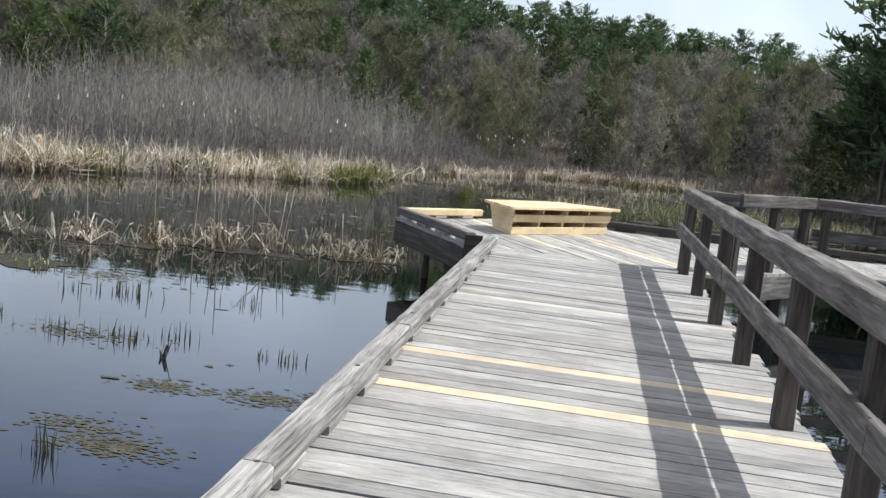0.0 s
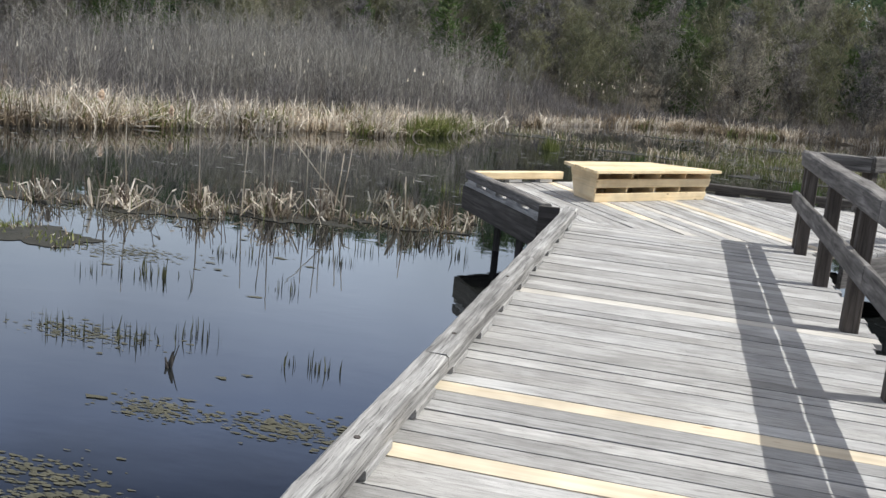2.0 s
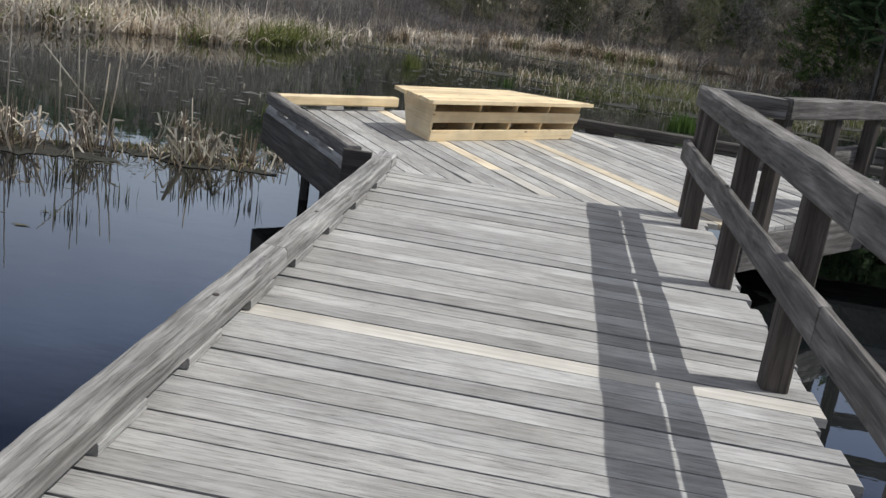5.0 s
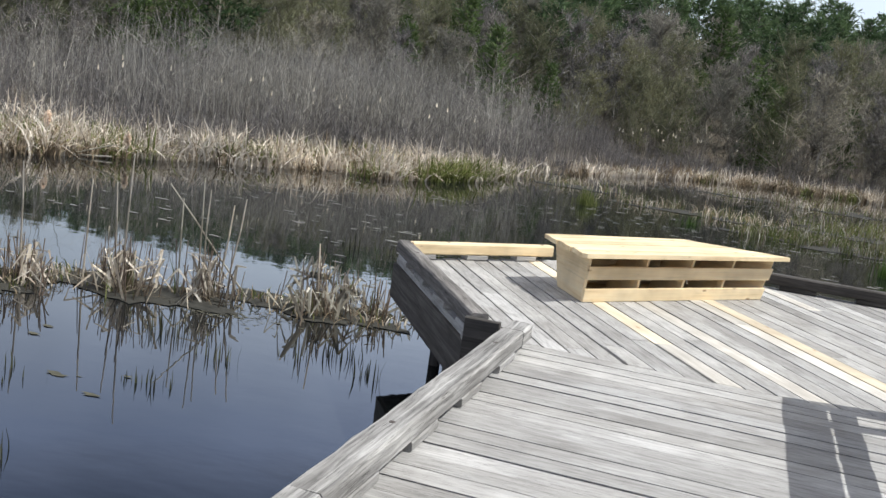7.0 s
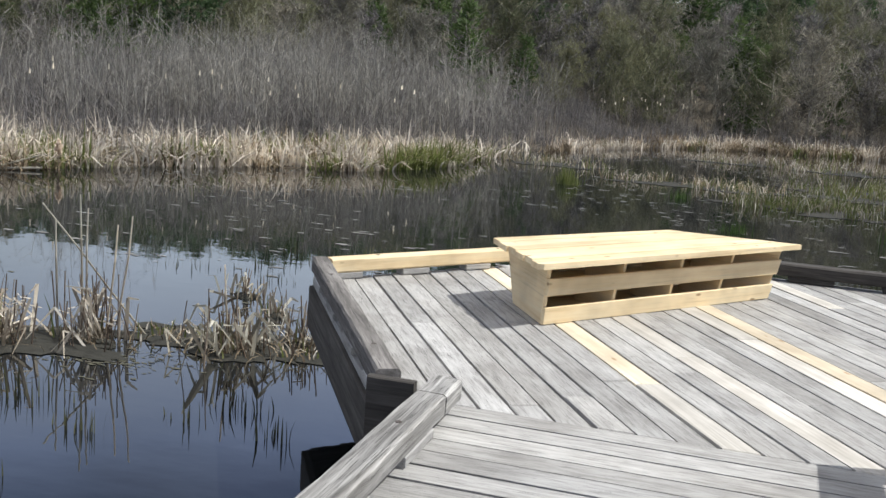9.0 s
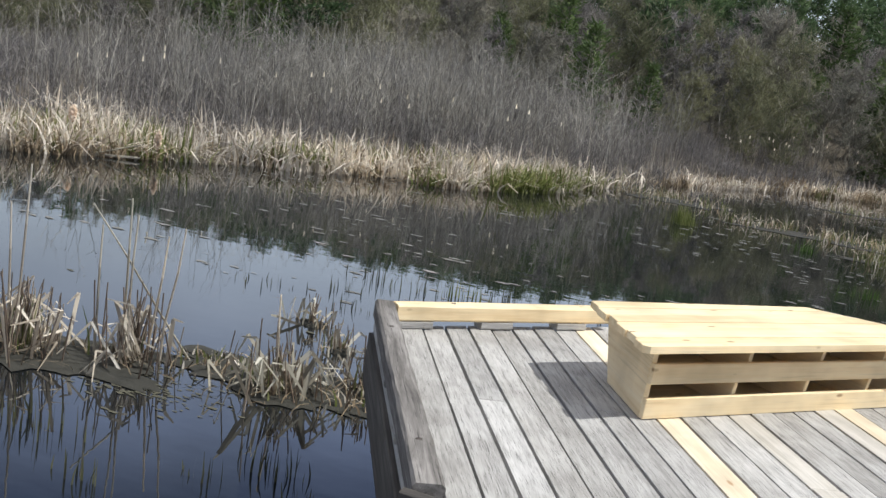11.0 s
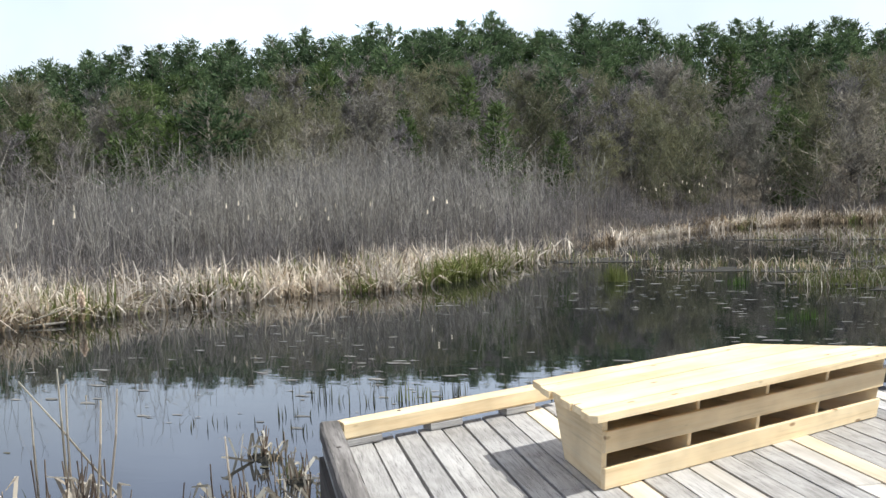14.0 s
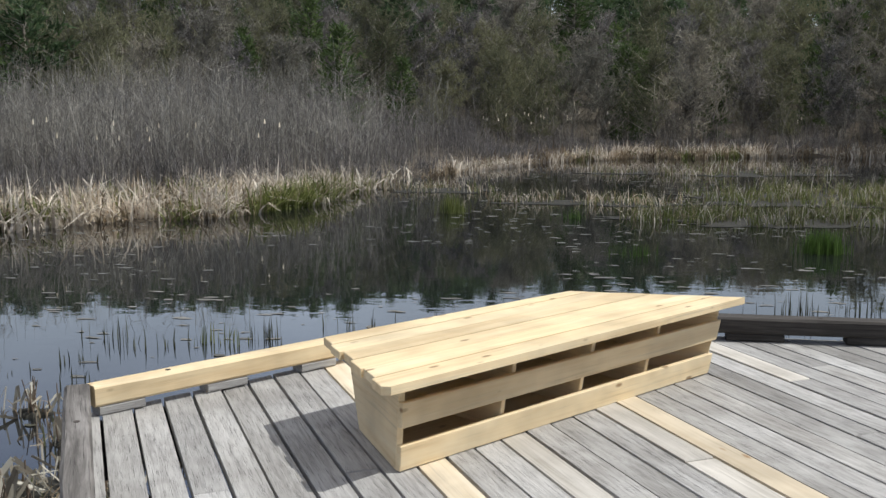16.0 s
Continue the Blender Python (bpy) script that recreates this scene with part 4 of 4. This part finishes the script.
mat_strip("marsh_mat", 3.0, 9.5, 25.9, 27.8, 3000, 5, "low floating mat of marsh plants in the pond", 0.8, 0.38)
mat_strip("marsh_mat", 4.4, 11.5, 29.0, 32.6, 3600, 13, "low floating mat of marsh plants in the pond", 0.9, 0.4)
mat_strip("marsh_mat", 0.5, 4.6, 28.8, 30.0, 800, 14, "low floating mat of marsh plants in the pond", 0.7, 0.6)
mat_strip("marsh_mat", -2.3, 0.2, 31.0, 32.4, 420, 6, "low floating mat of marsh plants in the pond", 0.8, 0.7)
mat_strip("marsh_mat", 2.0, 9.0, 37.0, 39.0, 1500, 15, "low floating mat of marsh plants in the pond", 0.9, 0.75)
mat_strip("marsh_mat", -0.9, 0.75, 13.5, 14.15, 200, 8, "muddy strip of dead reed litter in the pond", 0.3, 0.8)
mat_strip("marsh_mat", -2.3, -0.5, 12.9, 13.6, 220, 9, "muddy strip of dead reed litter in the pond", 0.3, 0.7)
mat_strip("marsh_mat", -3.7, -1.9, 12.2, 13.1, 260, 10, "muddy strip of dead reed litter in the pond", 0.3, 0.7)
mat_strip("marsh_mat", -8.0, -3.4, 12.0, 13.0, 380, 11, "muddy strip of dead reed litter in the pond", 0.3, 0.7)
mat_strip("marsh_mat", -3.4, -2.2, 10.1, 10.9, 240, 12, "low green mat of marsh plants in the pond", 0.25, 0.3)
mat_strip("marsh_mat", 12, 24, 23.0, 28.0, 2600, 7, "low floating mat of marsh plants in the pond")


def discs(cx, cy, rad, rng, z, k=9):
    n = len(cx)
    a = np.linspace(0, 2 * math.pi, k, endpoint=False)[None]
    rr = rad[:, None] * rng.uniform(0.35, 1.3, (n, k))
    v = np.stack([cx[:, None] + rr * np.cos(a) * 1.9, cy[:, None] + rr * np.sin(a) * 0.8, np.full((n, k), z) + rng.uniform(0, 0.003, (n, 1))], -1)
    return v.reshape(-1, 3), (np.arange(n * k).reshape(n, k))


n = 4200
lx = rng.uniform(-9, 14, n)
ly = 40 - 24 * rng.uniform(0, 1, n) ** 1.2
keep = (ly < shore(lx) - 0.4) & (np.sin(lx * 0.8 + ly * 0.5) + np.sin(ly * 1.1 - lx * 0.3) > -0.5)
stuff("floating_leaves", mesh_of("floating_leaves", *discs(lx[keep], ly[keep], rng.uniform(0.012, 0.06, keep.sum()) * rng.uniform(0.4, 1.2, keep.sum()), rng, WATER_Z + 0.003), PAD), "scattered floating leaves on the dark water", "leaves")
n = 160
lx, ly = rng.uniform(-5, 1.6, n), rng.uniform(6.5, 15.5, n)
keep = np.sin(lx * 1.4 + ly * 0.9) + np.sin(ly * 1.3) > 0.2
stuff("floating_leaves", mesh_of("floating_leaves", *discs(lx[keep], ly[keep], rng.uniform(0.01, 0.04, keep.sum()), rng, WATER_Z + 0.003), ALGAE), "small floating leaves between the reeds", "leaves")
for k, (cx, cy, w, c) in enumerate(((1.29, 7.04, 0.4, 60), (0.8, 5.77, 0.35, 70), (0.55, 6.98, 0.3, 40), (-0.6, 8.0, 0.5, 50), (-1.7, 10.4, 0.6, 70), (-3.0, 12.0, 0.8, 90), (-0.6, 13.2, 0.6, 60), (0.5, 6.0, 0.4, 40))):
    c *= 5
    stuff("algae_patch", mesh_of("algae_patch", *discs(rng.normal(cx, w * 0.5, c), rng.normal(cy, w * 0.24, c), rng.uniform(0.004, 0.018, c), rng, WATER_Z + 0.002), ALGAE), "olive algae scum floating on the pond", "algae")


# small rotten snag in the shallows
snag = empty("snag", (0.25, 7.66, WATER_Z), label="small dark rotten snag sticking out of the water", category="snag")
bpy.context.view_layer.update()
srng = np.random.default_rng(77)
for k, (dx, dy, dz, rad) in enumerate(((0.02, 0.0, 0.12, 0.022), (-0.03, 0.01, 0.08, 0.016), (0.05, 0.0, 0.16, 0.007), (-0.01, -0.02, 0.06, 0.018))):
    pts = [Vector((0.25 + dx * q, 7.66 + dy * q, WATER_Z - 0.04 + dz * q)) for q in (0, 0.6, 1.2)]
    v, f = tubes([tuple(q) for q in pts[:-1]], [tuple(q) for q in pts[1:]], np.array([rad, rad * 0.9]), np.array([rad * 0.9, rad * 0.4]))
    put("stump" if k == 0 else "root", mesh_of("root", v, f, DARK_WOOD), snag, Matrix.Identity(4))
# bleached log at the far reeds
log = empty("log", (-8.0, 20.6, WATER_Z), label="bleached fallen log lying at the reeds' edge", category="log")
bpy.context.view_layer.update()
beam("trunk", (-8.7, 20.1, WATER_Z - 0.02), (-7.45, 21.2, WATER_Z + 0.03), 0.035, 0.035, STRAW, log, 8, 0.006, 0.010, 5)
beam("branch", (-8.0, 20.75, WATER_Z + 0.02), (-7.3, 21.1, WATER_Z + 0.28), 0.025, 0.025, STRAW, log, 4, 0.003, 0.008, 6)


def fluffy_cattail(x, y, z, seed):
    """A cattail whose seed head has burst into wool."""
    rng = np.random.default_rng(seed)
    top = empty("cattail", (x, y, WATER_Z), label="cattail with a burst, woolly pinkish seed head", category="reeds", group="woolly cattails")
    bpy.context.view_layer.update()
    put("stem", mesh_of("stem", *tubes([(x, y, WATER_Z - 0.05)], [(x, y, z)], [0.01], [0.007]), STALK), top, Matrix.Identity(4))
    n = 160
    q = rng.uniform(-1, 1, n)
    a = rng.uniform(0, 6.28, n)
    c = np.stack([x + 0 * q, y + 0 * q, z + 0.13 * q], 1)
    r = 0.07 * np.sqrt(1 - q ** 2) * rng.uniform(0.7, 1.1, n)
    e = c + np.stack([np.cos(a) * r, np.sin(a) * r, rng.normal(0, 0.02, n)], 1)
    put("seed_head", mesh_of("seed_head", *ribbons(c, e, np.full(n, 0.02), rng, 0.9), WOOL), top, Matrix.Identity(4))


fluffy_cattail(-8.7, 21.0, -0.14, 1)
fluffy_cattail(-7.3, 21.4, -0.33, 2)

# ---------------------------------------------------------------- trees
def grow_bare(seed, height, spread, bud):
    """A leafless tree: trunk and limbs in one mesh, the fine twigs of the crown in another."""
    rng = np.random.default_rng(seed)
    A, B, RA, RB = [], [], [], []
    tips = []
    p = np.zeros(3)
    stem = []
    for i in range(7):
        q = p + np.array([rng.normal(0, 0.03), rng.normal(0, 0.03), 1 / 7]) * height * 0.92
        r0, r1 = height * 0.016 * (1 - i / 7.5), height * 0.016 * (1 - (i + 1) / 7.5)
        A.append(p), B.append(q), RA.append(r0), RB.append(r1)
        stem.append((p, q))
        p = q
    limbs = []
    for i in range(38):
        s = rng.uniform(0.8, 7)
        a, b = stem[min(int(s), 6)]
        o = a + (b - a) * (s % 1)
        an = rng.uniform(0, 6.28)
        ln = height * spread * rng.uniform(0.5, 1) * (1.15 - s / 9)
        m = o + np.array([math.cos(an) * 0.55, math.sin(an) * 0.55, 0.35]) * ln
        t = m + np.array([math.cos(an) * 0.35, math.sin(an) * 0.35, 0.5]) * ln + rng.normal(0, 0.05, 3) * ln
        A += [o, m]
        B += [m, t]
        RA += [height * 0.005, height * 0.0035]
        RB += [height * 0.0035, height * 0.0012]
        limbs += [(o, m, ln), (m, t, ln)]
    trunk = tubes(A, B, np.array(RA), np.array(RB))
    A, B, W = [], [], []
    sub = []
    for o, m, ln in limbs:
        for _ in range(5):
            s = o + (m - o) * rng.uniform(0.2, 1)
            e = s + (rng.normal(0, 0.24, 3) + [0, 0, 0.17]) * ln
            A.append(s), B.append(e), W.append(height * 0.0016)
            sub.append((s, e, ln))
    for s, e, ln in sub:
        for _ in range(10):
            q = s + (e - s) * rng.uniform(0.2, 1)
            t = q + (rng.normal(0, 0.15, 3) + [0, 0, 0.09]) * ln
            A.append(q), B.append(t), W.append(height * 0.0011)
    A, B, W = np.array(A), np.array(B), np.array(W)
    side = rng.normal(0, 1, A.shape)
    side /= np.linalg.norm(side, axis=1, keepdims=True)
    o = side * W[:, None] * 2.3
    v = np.stack([A - o, A + o, B + o * 0.4, B - o * 0.4], 1).reshape(-1, 3)
    crown = v, np.arange(len(v)).reshape(-1, 4)
    return mesh_of("trunk", *trunk, BARK), mesh_of("crown", *crown, bud)


def grow_pine(seed, height, width, needle, low=0.15):
    """A white pine: trunk with whorls of limbs, each limb carrying ragged sprays of needles."""
    rng = np.random.default_rng(seed)
    A, B, RA, RB = [np.zeros(3)], [np.array([rng.normal(0, 0.02) * height, 0, height])], [height * 0.014], [height * 0.002]
    sprays = []
    z = low * height
    while z < height * 0.985:
        f = z / height
        ln0 = width * height * (1 - f) ** 0.55 * (0.55 + 0.45 * min(1, (f - low) / 0.25 + 0.3))
        for _ in range(rng.integers(3, 6)):
            an = rng.uniform(0, 6.28)
            ln = ln0 * rng.uniform(0.45, 1.15)
            up = rng.uniform(-0.05, 0.35) + 0.5 * f * f
            o = np.array([0, 0, z + rng.normal(0, 0.01 * height)])
            t = o + np.array([math.cos(an), math.sin(an), up]) * ln
            A.append(o), B.append(t), RA.append(height * 0.004), RB.append(height * 0.001)
            k = max(2, int(ln / (height * 0.034)))
            for s in np.linspace(0.3, 1.02, k):
                sprays.append((o + (t - o) * s + rng.normal(0, 0.012 * height, 3), an, ln))
        z += height * rng.uniform(0.035, 0.065) * (1.1 - 0.5 * f)
    sprays.append((np.array([0, 0, height]), 0, 1))
    trunk = tubes(A, B, np.array(RA), np.array(RB))
    c = np.array([s[0] for s in sprays])
    k = 6
    cc = np.repeat(c, k, axis=0)
    n = len(cc)
    an = np.repeat(np.array([q[1] for q in sprays]), k)
    d = rng.normal(0, 0.55, (n, 3)) + np.stack([np.cos(an) * 0.8, np.sin(an) * 0.8, np.full(n, 0.55)], 1)
    d /= np.linalg.norm(d, axis=1, keepdims=True)
    s = rng.normal(0, 1, (n, 3))
    s = np.cross(d, s)
    s /= np.linalg.norm(s, axis=1, keepdims=True)
    ln = height * rng.uniform(0.026, 0.064, (n, 1))
    base = cc + rng.normal(0, 0.014 * height, (n, 3))
    v = np.stack([base - s * ln * 0.15, base + s * ln * 0.15, base + d * ln + s * ln * 0.06, base + d * ln - s * ln * 0.06], 1).reshape(-1, 3)
    return mesh_of("trunk", *trunk, BARK), mesh_of("crown", v, np.arange(len(v)).reshape(-1, 4), needle)


def tree_thing(name, meshes, label):
    top = empty(name, (0, 0, -50), label=label, category="tree", group="trees on the wooded bank")
    for nm, me in zip(("trunk", "crown"), meshes):
        put(nm, me, top)
    return top


BARE = [tree_thing("bare_tree", grow_bare(200 + k, 9.0, (0.42, 0.48, 0.38, 0.46)[k], (BUDS, BUDS_GREEN, TWIG, BUDS_GREEN)[k]), lab) for k, lab in enumerate((
    "leafless grey-brown tree with a rounded crown in bud", "wide tree with a haze of olive buds", "slim bare grey tree on the bank", "tree with a haze of young olive leaves"))]
PINES = [tree_thing("pine_tree", grow_pine(300 + k, 14.0, (0.42, 0.48, 0.38)[k], NEEDLES, (0.2, 0.3, 0.25)[k]), "tall dark green pine on the slope") for k in range(3)]
YOUNG = [tree_thing("young_pine", grow_pine(320 + k, 8.0, (0.3, 0.36)[k], NEEDLES_LIGHT, 0.05), "young light green pine among bare trees") for k in range(2)]
USED = set()


def plant_tree(kinds, k, r, az, size, rng):
    x, y = 3 + r * math.sin(az), r * math.cos(az)
    z = float(ground_height(np.array(x), np.array(y))) - 0.1
    size *= UNIT
    m = Matrix.Translation((UNIT * x, UNIT * y, UNIT * z)) @ Euler((rng.normal(0, 0.03), rng.normal(0, 0.03), rng.uniform(0, 6.28))).to_matrix().to_4x4()
    src = kinds[k % len(kinds)]
    if src not in USED:
        USED.add(src)
        src.matrix_basis = m
        src.scale = (size, size, size)
        return src
    keep, src.scale = src.scale.copy(), (size, size, size)
    ob = copy_thing(src, m)
    src.scale = keep
    return ob


rng = np.random.default_rng(21)
for row, (r, step) in enumerate(((50, 0.040), (53.5, 0.034), (57.5, 0.034), (61.5, 0.034), (65, 0.036))):
    az = -0.92
    while az < 0.66:
        q = rng.uniform()
        rr = r + rng.normal(0, 1.2)
        if q < 0.76:
            plant_tree(BARE, int(rng.integers(0, 4)), rr, az, rng.uniform(0.78, 1.12) * (0.50, 0.58, 0.61, 0.58, 0.5)[row], rng)
        elif q < 0.94:
            plant_tree(YOUNG, int(rng.integers(0, 2)), rr, az, rng.uniform(0.38, 0.72), rng)
        else:
            plant_tree(PINES, int(rng.integers(0, 3)), rr, az, rng.uniform(0.30, 0.44), rng)
        az += step * rng.uniform(0.7, 1.3)
for r, step in ((69, 0.034), (74, 0.023), (79, 0.020), (84, 0.020)):
    az = -0.94
    while az < 0.68:
        plant_tree(PINES, int(rng.integers(0, 3)), r + rng.normal(0, 1.6), az, rng.uniform(0.33, 0.46) * float(ridge(az)), rng)
        az += step * rng.uniform(0.6, 1.4)
n = 2400
az, r = rng.uniform(-0.9, 0.7, n), np.sqrt(rng.uniform(45 ** 2, 70 ** 2, n))
x, y = 3 + r * np.sin(az), r * np.cos(az)
stuff("undergrowth", mesh_of("undergrowth", *shrubs(x, y, rng.uniform(1.1, 2.6, n), rng, 2, 6), BUDS), "brown undergrowth between the trees of the bank", "shrubs")
# nearer dark evergreens to the east
for k in range(14):
    plant_tree(PINES, k, rng.uniform(46, 52), 0.268 + 0.022 * k + rng.normal(0, 0.006), rng.uniform(0.7, 0.85), rng)
# woods closing the pond round the rest of the view
for az in np.arange(0.72, 5.4, 0.16):
    plant_tree(PINES if rng.uniform() < 0.6 else BARE, int(rng.integers(0, 3)), rng.uniform(56, 64), az, rng.uniform(0.6, 0.85), rng)
